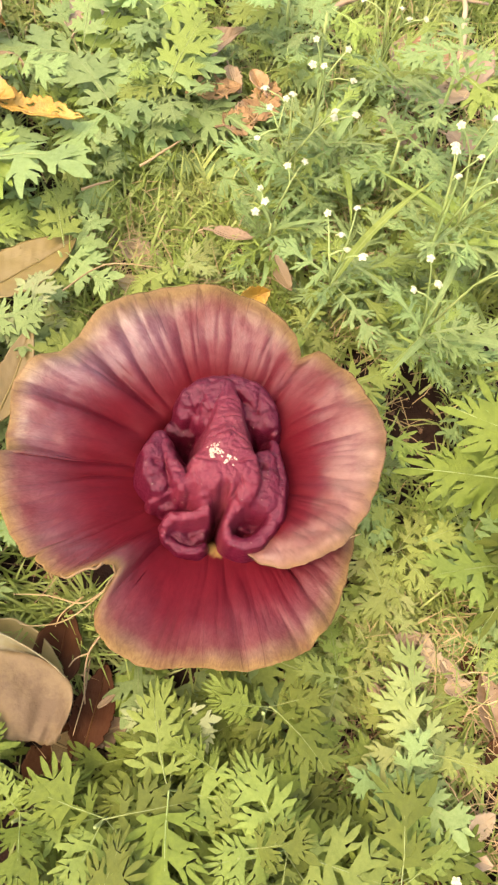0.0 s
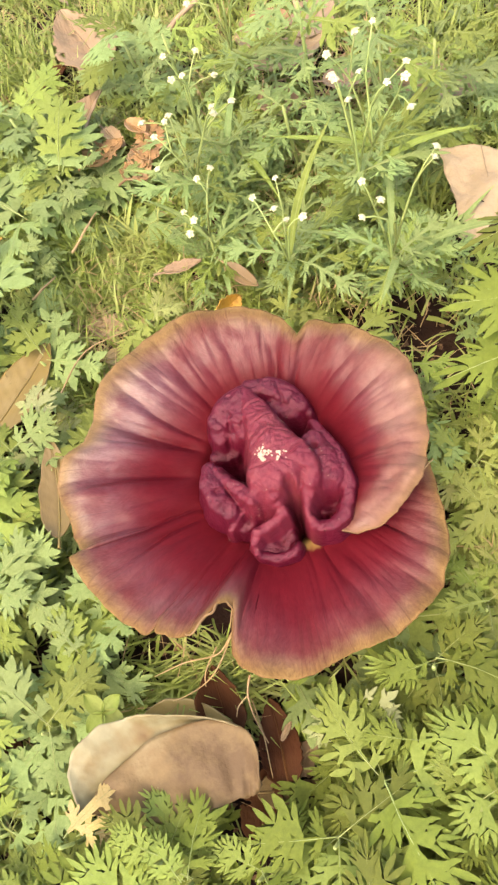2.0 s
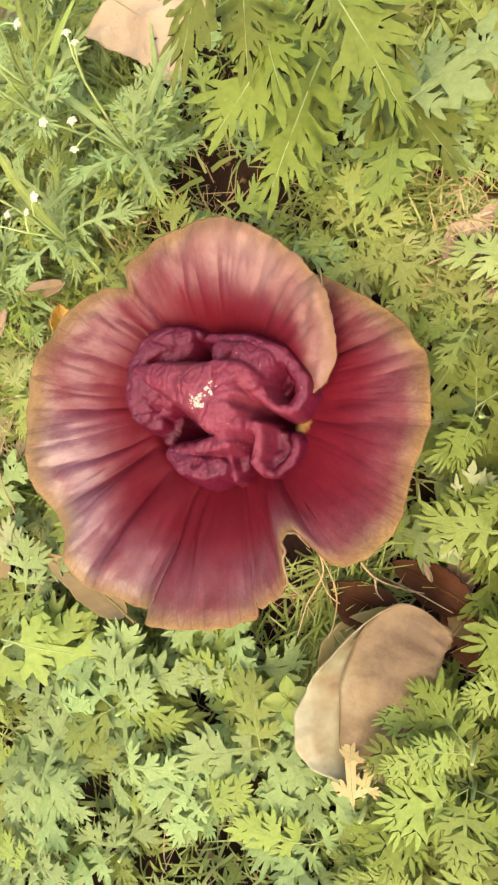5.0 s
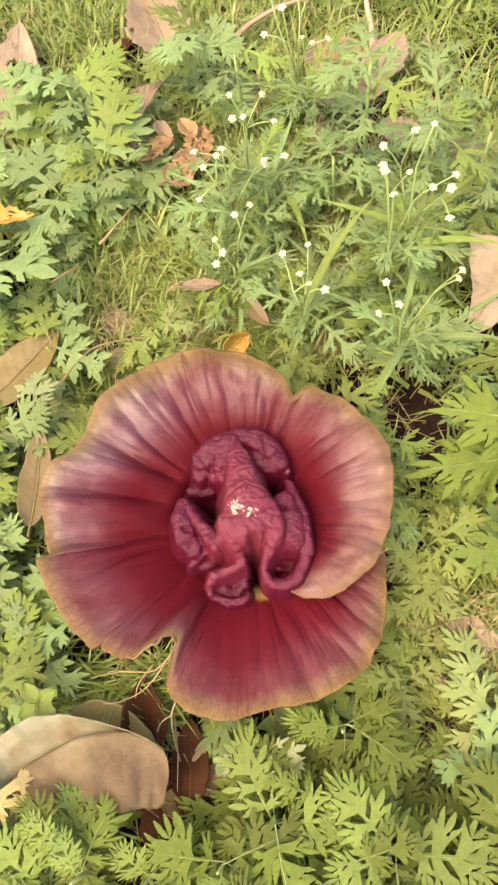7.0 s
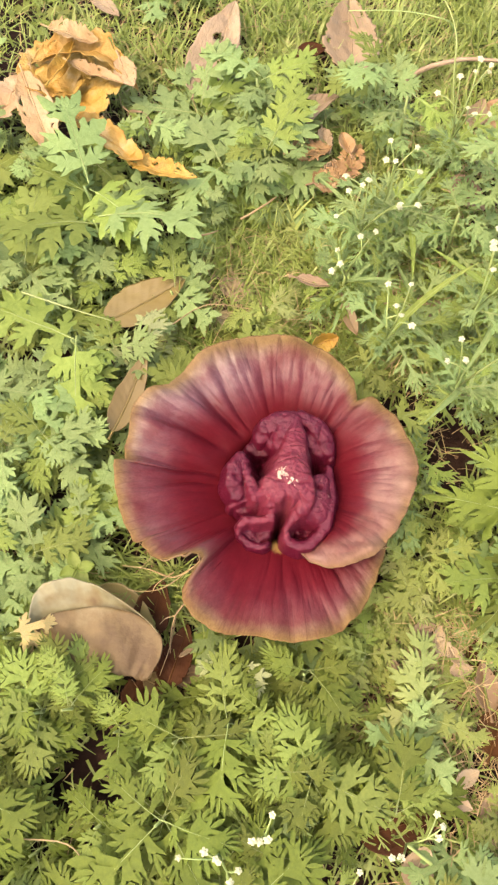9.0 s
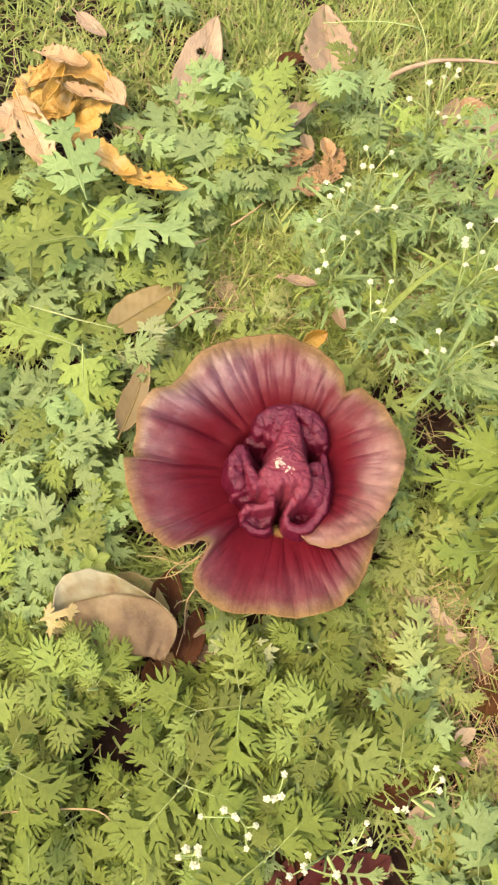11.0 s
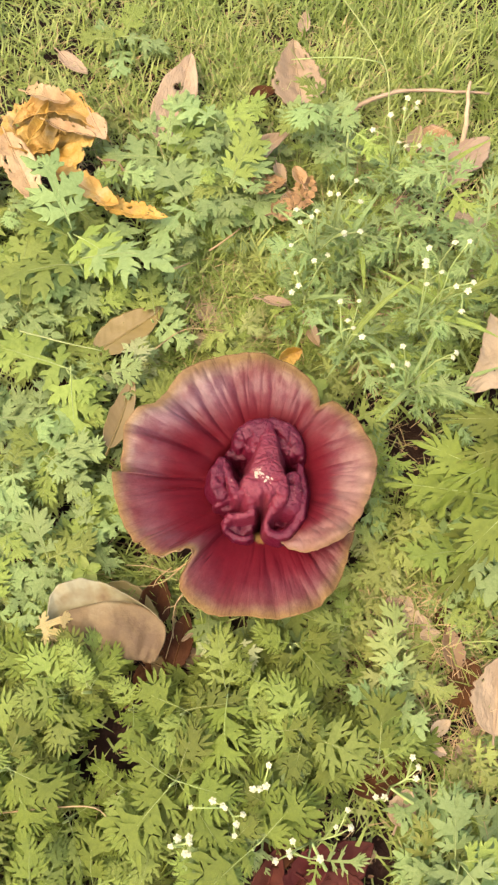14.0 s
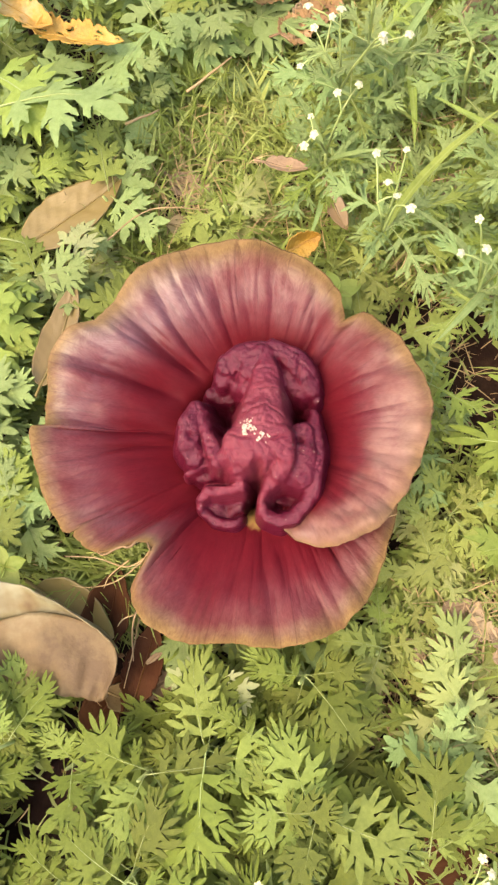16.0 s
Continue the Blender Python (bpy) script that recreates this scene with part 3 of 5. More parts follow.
def make_flower():
    flower = tagged(new("giant_flower"), "maroon wrinkled flower with a wide ruffled collar", "flower")
    nv = 44
    angles = np.concatenate([np.arange(-58, 176, 0.75), np.arange(176, 180, 0.25), np.arange(180, 208, 0.75), np.arange(208, 242, 0.3), np.arange(242, 342.1, 0.75)])
    verts, rad, ang, thin, silk, base, faces = [], [], [], [], [], [], []
    for a in angles:
        for j in range(nv):
            v = (j / (nv - 1)) ** 0.85
            verts.append(sheet_point(a, v))
            rad.append(v + 0.05 * math.exp(-(((a - 92) / 30) ** 2)) * v - 0.14 * smooth_step(234, 238, a) * (1 - smooth_step(335, 342, a)) * (1 - v ** 5) - 0.20 * smooth_step(112, 165, a) * (1 - smooth_step(234, 236, a)) * (1 - v ** 4) - 0.13 * (1 - v ** 3))
            ang.append(radians(a))
            base.append(v + 0.08 - 0.235 * math.exp(-(((a - 277) / 17) ** 2)) - 0.10 * math.exp(-(((a - 212) / 9) ** 2)) + 0.03 * noise.noise(Vector((a * 0.5, v * 30, 0))))
            silk.append(0.46 - 0.08 * smooth_step(232, 240, a) + 0.85 * smooth_step(95, 118, a) * (1 - 0.78 * smooth_step(164, 182, a) - 0.22 * smooth_step(205, 232, a)) + 0.25 * math.exp(-(((a - 85) / 25) ** 2)) + 0.10 * (1 - smooth_step(20, 60, a)))
            thin.append(0.85 * (1 - smooth_step(-12, 52, a)) * smooth_step(0.46, 0.72, v + 0.12 * noise.noise(Vector((a * 0.1, v * 3, 0)))) * (1 - 0.5 * smooth_step(0.9, 1.0, v)))
    for i in range(len(angles) - 1):
        for j in range(nv - 1):
            faces.append((i * nv + j, i * nv + j + 1, (i + 1) * nv + j + 1, (i + 1) * nv + j))
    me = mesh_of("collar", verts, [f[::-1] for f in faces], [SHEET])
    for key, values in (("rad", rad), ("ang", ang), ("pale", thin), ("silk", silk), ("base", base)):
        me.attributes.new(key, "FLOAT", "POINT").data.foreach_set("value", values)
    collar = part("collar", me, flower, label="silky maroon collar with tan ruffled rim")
    thick = collar.modifiers.new("thickness", "SOLIDIFY")
    thick.thickness, thick.offset = 0.0014, -1
    # thin rolled edge at the slit
    sv, sf = [], []
    roll = [sheet_point(a, 1.0) + Vector((0.0012 * math.sin(a), 0.0012 * math.cos(a * 1.3), 0.0010)) for a in np.arange(222, 237.0, 0.4)]
    tube(sv, sf, roll, [0.0004 + 0.0004 * math.sin(math.pi * i / len(roll)) for i in range(len(roll))], 7)
    part("rolled_edge", mesh_of("rolled_edge", sv, sf, [RIM]), collar, label="thin rolled olive-tan edge")
    # knob
    na, ne = 360, 150
    verts, tones = [], []
    for j in range(ne + 1):
        s = (min(j, ne - 1) / (ne - 1)) ** 0.8
        for i in range(na):
            th = 2 * math.pi * i / na
            r = KNOB_REACH * s
            x, y = r * math.cos(th), 0.002 + r * math.sin(th)
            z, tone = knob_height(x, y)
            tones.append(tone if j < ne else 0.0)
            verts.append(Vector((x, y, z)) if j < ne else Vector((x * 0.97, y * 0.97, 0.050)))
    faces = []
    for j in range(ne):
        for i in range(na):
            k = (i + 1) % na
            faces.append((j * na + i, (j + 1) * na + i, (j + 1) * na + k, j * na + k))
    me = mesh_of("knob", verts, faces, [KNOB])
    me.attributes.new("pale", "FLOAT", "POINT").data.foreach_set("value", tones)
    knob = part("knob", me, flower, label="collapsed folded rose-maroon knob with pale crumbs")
    tops = verts
    # two pale crusts and a scatter of specks on it
    rng = random.Random(5)

    def on_knob(x, y):
        return max((v for v in tops if abs(v.x - x) < 0.0012 and abs(v.y - y) < 0.0012), key=lambda v: v.z, default=None)

    def grains(name, centres, size, label):
        v2, f2 = [], []
        for c in centres:
            r = size * rng.uniform(0.5, 1.2)
            s = len(v2)
            for k in range(5):
                a = 2 * math.pi * k / 5 + rng.random()
                v2.append(c + Vector((r * math.cos(a), r * math.sin(a), -0.0002)))
            v2.append(c + Vector((0, 0, r * 0.55)))
            f2 += [(s + k, s + (k + 1) % 5, s + 5) for k in range(5)]
        return part(name, mesh_of(name, v2, f2, [POLLEN], smooth=False), knob, label=label)

    for x, y, spread, count in ((-0.0006, 0.0002, 0.0034, 110), (0.0086, -0.0052, 0.0024, 60)):
        c = [on_knob(x + rng.gauss(0, spread * 0.6), y + rng.gauss(0, spread * 0.5)) for _ in range(count)]
        grains("pale_crust", [p for p in c if p], 0.0008, "white powdery crust")
    spots = [on_knob(rng.uniform(-0.045, 0.048), rng.uniform(-0.055, 0.055)) for _ in range(130)]
    spots += [on_knob(0.036 + rng.gauss(0, 0.004), -0.012 + rng.gauss(0, 0.003)) for _ in range(16)]
    spots += [sheet_point(rng.uniform(0, 330), rng.uniform(0.2, 0.95)) + Vector((0, 0, 0.0003)) for _ in range(90)]
    tagged(grains("pollen_specks", [p for p in spots if p], 0.00036, "scattered white pollen specks"), kind="stuff")
    # short stalk that carries the collar
    sv, sf = [], []
    tube(sv, sf, [(CX, CY, -0.02), (CX, CY, 0.01), (0, 0.002, 0.035), (0, 0.003, 0.046)], [0.024, 0.026, 0.034, 0.0385], 24)
    part("stalk", mesh_of("stalk", sv, sf, [TAN]), flower)
    return flower


make_flower()


# ---------------------------------------------------------------- weeds with cut leaves
def cut_leaf(name, seed, mats, pairs=3, lobe=0.44, spread=62, teeth=5, depth=0.36, droop=0.30, wing=0.034, coarse=False):
    """A leaf one unit long along +x: a winged midrib with pairs of wedge-shaped lobes that end in blunt fingers."""
    rng = random.Random(seed)
    verts, faces, edge = [], [], []
    bend, side_bend, twist = rng.uniform(-0.10, 0.10), rng.uniform(0.2, 0.6), rng.uniform(-0.25, 0.25)

    def put(x, y, lift, e):
        z = 0.10 * x - droop * x * x - side_bend * y * y + twist * x * y + lift + 0.025 * noise.noise(Vector((x * 5 + seed, y * 5, 0)))
        verts.append((x, y + bend * x * x, z))
        edge.append(e)
        return len(verts) - 1

    def fan(x0, y0, a, length, wide, count, base, lift, tilt):
        """One lobe: narrow where it joins, widening to fingers."""
        def at(angle, r, e=1.0):
            return put(x0 + math.cos(angle) * r, y0 + math.sin(angle) * r, lift + tilt * r, e)

        half = radians(wide) / 2
        hub = at(a, length * 0.45, 0.14)
        ring = [put(x0 + math.sin(a) * base, y0 - math.cos(a) * base, lift, 1.0), at(a - half * 1.05, length * 0.40)]
        step = 2 * half / max(count - 1, 1)
        for k in range(count):
            f = 2 * k / max(count - 1, 1) - 1
            ang = a + f * half * rng.uniform(0.92, 1.08)
            r = length * (1 - 0.30 * abs(f) ** 1.4) * rng.uniform(0.88, 1.08)
            tip = step * rng.uniform(0.16, 0.23)
            if coarse:
                ring.append(at(ang, r))
            else:
                ring += [at(ang - tip * 1.6, r * 0.80), at(ang - tip * 0.34, r * 0.99), at(ang + tip * 0.34, r), at(ang + tip * 1.6, r * 0.80)]
            if k < count - 1:
                ring.append(at(ang + step / 2, length * (1 - depth) * (1 - 0.2 * abs(f)) * rng.uniform(0.88, 1.08)))
        ring += [at(a + half * 1.05, length * 0.40), put(x0 - math.sin(a) * base, y0 + math.cos(a) * base, lift, 1.0)]
        for p, q in zip(ring[:-1], ring[1:]):
            faces.append((hub, p, q))
        faces.append((hub, ring[-1], ring[0]))

    last = None
    for x, w in ((0.10, 0.3), (0.3, 1.0), (0.55, 1.2), (0.72, 1.3)):
        k = [put(x, -w * wing, 0.002, 1.0), put(x, 0, 0.0, 0.0), put(x, w * wing, 0.002, 1.0)]
        if last:
            faces.extend([(last[0], k[0], k[1], last[1]), (last[1], k[1], k[2], last[2])])
        last = k
    for i in range(pairs):
        s = 0.20 + 0.45 * i / max(pairs - 1, 1)
        size = lobe * (0.70 + 0.34 * math.sin(math.pi * (i + 0.6) / (pairs + 0.4)))
        for side in (-1, 1):
            a = side * radians(rng.uniform(56, 82) - 34 * (s - 0.2) / 0.5)
            fan(s + rng.uniform(-0.05, 0.05), 0, a, size * rng.uniform(0.74, 1.14), spread * rng.uniform(0.8, 1.1), rng.choice((teeth - 1, teeth, teeth)), 0.030, rng.uniform(0.0, 0.005), rng.uniform(-0.12, 0.12))
    fan(0.62, 0, rng.uniform(-0.1, 0.1), 0.38, spread * 1.15, teeth + 1, 0.034, 0.004, -0.05)
    index = [0] * len(faces)
    rib_from, before, line = len(faces), len(verts), []
    for x in (0, 0.12, 0.3, 0.5, 0.72, 0.92):
        put(x, 0, 0.005, 1.0)
        line.append(verts.pop())
        edge.pop()
    tube(verts, faces, line, [0.0085, 0.0062, 0.0046, 0.0034, 0.0025, 0.0010], 3 if coarse else 4)
    index += [1] * (len(faces) - rib_from)
    me = mesh_of(name, verts, faces, mats, index)
    me.attributes.new("edge", "FLOAT", "POINT").data.foreach_set("value", edge + [1.0] * (len(verts) - before))
    return me


def leaves(seed, shades, *shape, coarse=False):
    return [cut_leaf("leaf", seed + k, [shade, RIB], *shape, coarse=coarse) for k, shade in enumerate(shades)]


# pairs of lobes, lobe length, spread in degrees, fingers, depth of cut, droop, wing
SHAPES = {
    "broad": (10, (LEAF_GREEN, LEAF_BLUE, LEAF_BLUE, LEAF_GREEN), (3, 0.43, 62, 4, 0.25, 0.22, 0.046)),
    "fine": (30, (LEAF_DEEP, LEAF_GREEN, LEAF_DEEP, LEAF_DEEP, LEAF_GREEN), (4, 0.42, 46, 4, 0.48, 0.32, 0.020)),
    "lime": (50, (LEAF_LIME, LEAF_LIME, LEAF_GREEN), (3, 0.40, 54, 4, 0.38, 0.40, 0.036)),
    "blue": (60, (LEAF_BLUE, LEAF_GREEN, LEAF_BLUE, LEAF_BLUE), (3, 0.45, 58, 4, 0.32, 0.28, 0.036)),
    "narrow": (70, (LEAF_BLUE, LEAF_GREEN, LEAF_BLUE), (3, 0.36, 30, 3, 0.50, 0.25, 0.022)),
    "dark": (100, (LEAF_DEEP, LEAF_DEEP, LEAF_DEEP), (5, 0.34, 32, 3, 0.46, 0.25, 0.030)),
    "small": (110, (LEAF_BLUE, LEAF_GREEN, LEAF_BLUE), (3, 0.40, 38, 3, 0.48, 0.30, 0.026)),
    "bright": (120, (LEAF_SUN_BRIGHT, LEAF_LIME), (3, 0.42, 56, 4, 0.40, 0.35, 0.036)),
    "pale": (90, (LEAF_PALE, LEAF_PALE), (3, 0.46, 58, 4, 0.34, 0.35, 0.036)),
    "yellow": (80, (LEAF_YELLOW, LEAF_YELLOW), (2, 0.38, 50, 3, 0.30, 0.40, 0.060)),
}
KINDS = {kind: leaves(seed, shades, *shape) for kind, (seed, shades, shape) in SHAPES.items()}
FAR_KINDS = {kind: leaves(seed, shades, *shape, coarse=True) for kind, (seed, shades, shape) in SHAPES.items()}


def lance_leaf(seed, mat):
    """A long narrow pointed leaf, one unit along +x, folded a little along its midrib."""
    rng = random.Random(seed)
    bend, droop = rng.uniform(-0.15, 0.15), rng.uniform(0.15, 0.5)
    verts, faces, edge = [], [], []
    for i in range(10):
        u = i / 9
        half = 0.034 * max(0.03, math.sin(math.pi * u ** 0.7)) ** 0.8
        for v in (-1, 0, 1):
            verts.append((u, v * half + bend * u * u, 0.12 * u - droop * u * u + 0.3 * half * abs(v)))
            edge.append(float(abs(v)))
    for i in range(9):
        for j in range(2):
            faces.append((i * 3 + j, i * 3 + 3 + j, i * 3 + 4 + j, i * 3 + 1 + j))
    me = mesh_of("leaf", verts, faces, [mat])
    me.attributes.new("edge", "FLOAT", "POINT").data.foreach_set("value", edge)
    return me


KINDS["lance"] = [lance_leaf(200, LEAF_BLUE), lance_leaf(201, LEAF_GREEN), lance_leaf(202, LEAF_BLUE), lance_leaf(203, LEAF_BLUE)]
# bare places: centre and radius
BARE = [(-0.118, -0.212, 0.020), (-0.150, -0.125, 0.050), (-0.100, -0.150, 0.035), (-0.145, 0.178, 0.030), (0.115, 0.118, 0.026), (0.10, 0.215, 0.028), (-0.115, 0.500, 0.050), (-0.255, 0.400, 0.062), (-0.205, 0.375, 0.035), (-0.150, 0.325, 0.030), (0.030, 0.520, 0.045),
        (0.015, 0.385, 0.026), (0.022, 0.350, 0.024), (0.152, 0.070, 0.036), (0.150, 0.046, 0.022), (0.255, 0.150, 0.052), (0.218, 0.140, 0.026), (0.200, -0.180, 0.035), (0.0255, 0.155, 0.014), (0.140, -0.108, 0.022), (0.105, -0.150, 0.022), (0.175, -0.140, 0.026), (0.160, -0.235, 0.022), (-0.066, 0.205, 0.028), (0.20, 0.39, 0.06), (0.02, 0.215, 0.024),
        (-0.085, -0.108, 0.036), (-0.072, -0.150, 0.028), (0.03, -0.315, 0.03), (0.13, -0.250, 0.030), (0.095, -0.315, 0.044), (0.055, -0.330, 0.042), (0.015, -0.345, 0.034), (0.085, -0.355, 0.050), (-0.120, -0.235, 0.018), (-0.14, 0.275, 0.022)]


def free(x, y, z=0.0, grow=1.0):
    if math.hypot(x - CX, y - CY) < 0.122 + (0.0 if z > 0.05 else -0.035):
        return False
    return all(math.hypot(x - a, y - b) > r * grow for a, b, r in BARE)


def leaf_at(plant, kind, origin, azimuth, elevation, length, rng):
    me = rng.choice(KINDS[kind])
    m = Matrix.Translation(origin) @ Euler((rng.uniform(-0.35, 0.35), -radians(elevation), radians(azimuth))).to_matrix().to_4x4() @ Matrix.Diagonal((length, length * rng.uniform(0.88, 1.12), length, 1))
    return part("leaf", me, plant, m)


LABELS = {
    "broad": "green weed with broad deeply cut leaves", "fine": "green weed with finely divided feathery leaves", "lime": "yellow-green weed seedling with lobed leaves",
    "dark": "tall dark green weed with long lobed leaves", "small": "slender weed with small sparsely lobed leaves",
    "bright": "small yellow-green weed with lobed leaves, sun-bright in colour",
    "pale": "weed with pale whitish-green cut leaves", "blue": "grey-green weed with neatly cut leaves", "narrow": "weed with narrow sparsely lobed green leaves", "yellow": "withered weed with pale yellow cut leaves",
}


def weed(kind, x, y, height, length, count, seed, lean=(0, 0), arc=(0, 360), elevation=(5, 40), careful=True):
    """A weed: a stem with cut leaves up it."""
    rng = random.Random(seed)
    plant = tagged(new("weed"), LABELS[kind], "weed", "cut-leaved weeds")
    plant.location = (x, y, 0)
    top = Vector((lean[0], lean[1], height))
    sv, sf = [], []
    path = [top * t + Vector((0.004 * math.sin(5 * t), 0.004 * math.sin(4 * t + 1), -0.012 * (1 - t))) for t in (0, 0.35, 0.7, 1.0)]
    tube(sv, sf, path, [0.0021, 0.0018, 0.0015, 0.0011], 5)
    made = 0
    for i in range(count):
        t = 0.25 + 0.75 * i / max(count - 1, 1)
        for attempt in range(6):
            az = rng.uniform(*arc) if arc != (0, 360) else 137.5 * i + rng.uniform(-25, 25) + 40 * attempt
            ln = length * rng.uniform(0.6, 1.0)
            el = rng.uniform(*elevation)
            o = top * t
            tip = Vector((x, y, 0)) + o + Vector((math.cos(radians(az)), math.sin(radians(az)), 0)) * ln * 0.92
            mid = (tip + Vector((x, y, 0)) + o) / 2
            if not careful or (free(tip.x, tip.y, 0.06, 0.8) and free(mid.x, mid.y, 0.06, 0.8)):
                leaf_at(plant, kind, o, az, el, ln, rng)
                made += 1
                break
    if made:
        part("stem", mesh_of("stem", sv, sf, [STEM]), plant)
    else:
        bpy.data.objects.remove(plant)
    return plant


# the weeds that stand out
weed("blue", -0.042, 0.350, 0.060, 0.073, 14, 1, elevation=(5, 30))
weed("blue", -0.058, 0.425, 0.070, 0.070, 10, 46, elevation=(0, 30))
weed("blue", 0.060, 0.432, 0.095, 0.070, 8, 47, careful=False, elevation=(0, 30))
weed("blue", -0.085, 0.330, 0.050, 0.073, 8, 2, elevation=(0, 30))
weed("broad", -0.205, 0.275, 0.075, 0.090, 7, 3, elevation=(5, 30))
weed("broad", -0.190, 0.240, 0.075, 0.105, 6, 4, elevation=(0, 25))
weed("broad", -0.255, 0.195, 0.060, 0.085, 8, 5, elevation=(0, 25))
weed("broad", -0.190, 0.120, 0.070, 0.095, 6, 6, arc=(150, 330), elevation=(-15, 15))
weed("blue", -0.205, 0.030, 0.060, 0.060, 12, 7, elevation=(0, 30))
weed("blue", -0.160, -0.040, 0.050, 0.052, 9, 8, elevation=(0, 30))
weed("blue", -0.195, -0.070, 0.050, 0.060, 9, 9, elevation=(0, 30))
weed("blue", -0.265, 0.070, 0.060, 0.060, 11, 10, elevation=(0, 30))
weed("fine", -0.165, -0.190, 0.060, 0.057, 13, 11, elevation=(10, 35))
weed("fine", -0.205, -0.250, 0.070, 0.070, 14, 12, elevation=(5, 30))
weed("fine", -0.020, -0.185, 0.070, 0.070, 16, 13, elevation=(5, 30))
weed("fine", 0.045, -0.215, 0.080, 0.070, 16, 14, elevation=(5, 30))
weed("fine", -0.060, -0.255, 0.080, 0.075, 15, 15, elevation=(5, 30))
weed("fine", 0.010, -0.300, 0.080, 0.075, 14, 16, elevation=(5, 30))
weed("fine", 0.110, -0.235, 0.065, 0.066, 12, 17, elevation=(0, 30))
weed("lime", 0.140, -0.180, 0.030, 0.055, 7, 18, elevation=(0, 25))
weed("lime", 0.105, -0.105, 0.025, 0.045, 5, 19, elevation=(0, 25))
weed("dark", 0.232, -0.008, 0.165, 0.120, 8, 20, careful=False, arc=(140, 250), elevation=(0, 20))
weed("dark", 0.255, 0.040, 0.170, 0.110, 6, 21, careful=False, arc=(175, 250), elevation=(0, 25))
weed("broad", 0.195, -0.050, 0.070, 0.075, 6, 22, elevation=(0, 30))
weed("small", 0.110, 0.190, 0.070, 0.055, 8, 23, elevation=(0, 35))
weed("small", 0.170, 0.150, 0.080, 0.058, 9, 24, elevation=(0, 35))
weed("small", 0.085, 0.270, 0.080, 0.055, 8, 25, elevation=(5, 35))
weed("small", 0.140, 0.270, 0.100, 0.060, 8, 26, elevation=(5, 35))
weed("small", 0.085, 0.375, 0.120, 0.050, 6, 27, elevation=(5, 30))
weed("small", 0.212, 0.250, 0.140, 0.065, 13, 48, careful=False, elevation=(0, 35))
weed("small", 0.255, 0.245, 0.120, 0.060, 11, 49, careful=False, elevation=(0, 35))
weed("small", 0.175, 0.305, 0.150, 0.060, 13, 50, careful=False, elevation=(0, 35))
weed("pale", -0.128, 0.122, 0.065, 0.060, 3, 28, careful=False, elevation=(5, 30), arc=(60, 220))
weed("lime", -0.030, 0.170, 0.035, 0.055, 6, 29, elevation=(5, 30))
weed("lime", 0.065, 0.135, 0.045, 0.055, 6, 30, elevation=(5, 30))
weed("yellow", -0.194, -0.138, 0.078, 0.050, 4, 31, careful=False, arc=(-25, 30), elevation=(0, 20))
weed("pale", -0.015, -0.140, 0.065, 0.045, 3, 32, careful=False, arc=(180, 360), elevation=(0, 25))
weed("broad", -0.185, 0.575, 0.040, 0.060, 6, 33, elevation=(0, 30))
weed("lime", 0.135, -0.045, 0.040, 0.055, 6, 34, elevation=(0, 30))
weed("blue", 0.175, -0.310, 0.070, 0.073, 11, 35, elevation=(0, 30))


# the first five stand in a sun patch painted into their leaf colour
weed("bright", 0.122, -0.043, 0.040, 0.045, 7, 36, careful=False, arc=(120, 300), elevation=(0, 25))
weed("bright", 0.130, -0.148, 0.045, 0.055, 8, 37, careful=False, elevation=(0, 25))
weed("bright", 0.100, -0.100, 0.035, 0.038, 6, 39, careful=False, elevation=(0, 25))
weed("bright", 0.118, -0.070, 0.040, 0.042, 7, 44, careful=False, elevation=(0, 25))
weed("bright", 0.140, -0.165, 0.050, 0.050, 7, 45, careful=False, elevation=(0, 25))
weed("bright", -0.026, 0.185, 0.045, 0.045, 6, 41, careful=False, elevation=(0, 25))


weed("fine", -0.146, -0.168, 0.084, 0.046, 11, 42, careful=False, arc=(10, 180), elevation=(2, 25))
weed("fine", -0.140, -0.185, 0.080, 0.046, 10, 43, careful=False, arc=(50, 200), elevation=(2, 25))


def joined(name, items, label):
    """Copies of meshes, each at its pose, as one mesh."""
    mats, verts, faces, index, edge = [], [], [], [], []
    for me, m in items:
        edge += [d.value for d in me.attributes["edge"].data]
        s = len(verts)
        slots = []
        for mat in me.materials:
            if mat not in mats:
                mats.append(mat)
            slots.append(mats.index(mat))
        verts += [m @ v.co for v in me.vertices]
        for f in me.polygons:
            faces.append(tuple(s + k for k in f.vertices))
            index.append(slots[f.material_index])
    me = mesh_of(name, verts, faces, mats, index)
    me.attributes.new("edge", "FLOAT", "POINT").data.foreach_set("value", edge)
    return tagged(new(name, me), label, "weeds", kind="stuff")


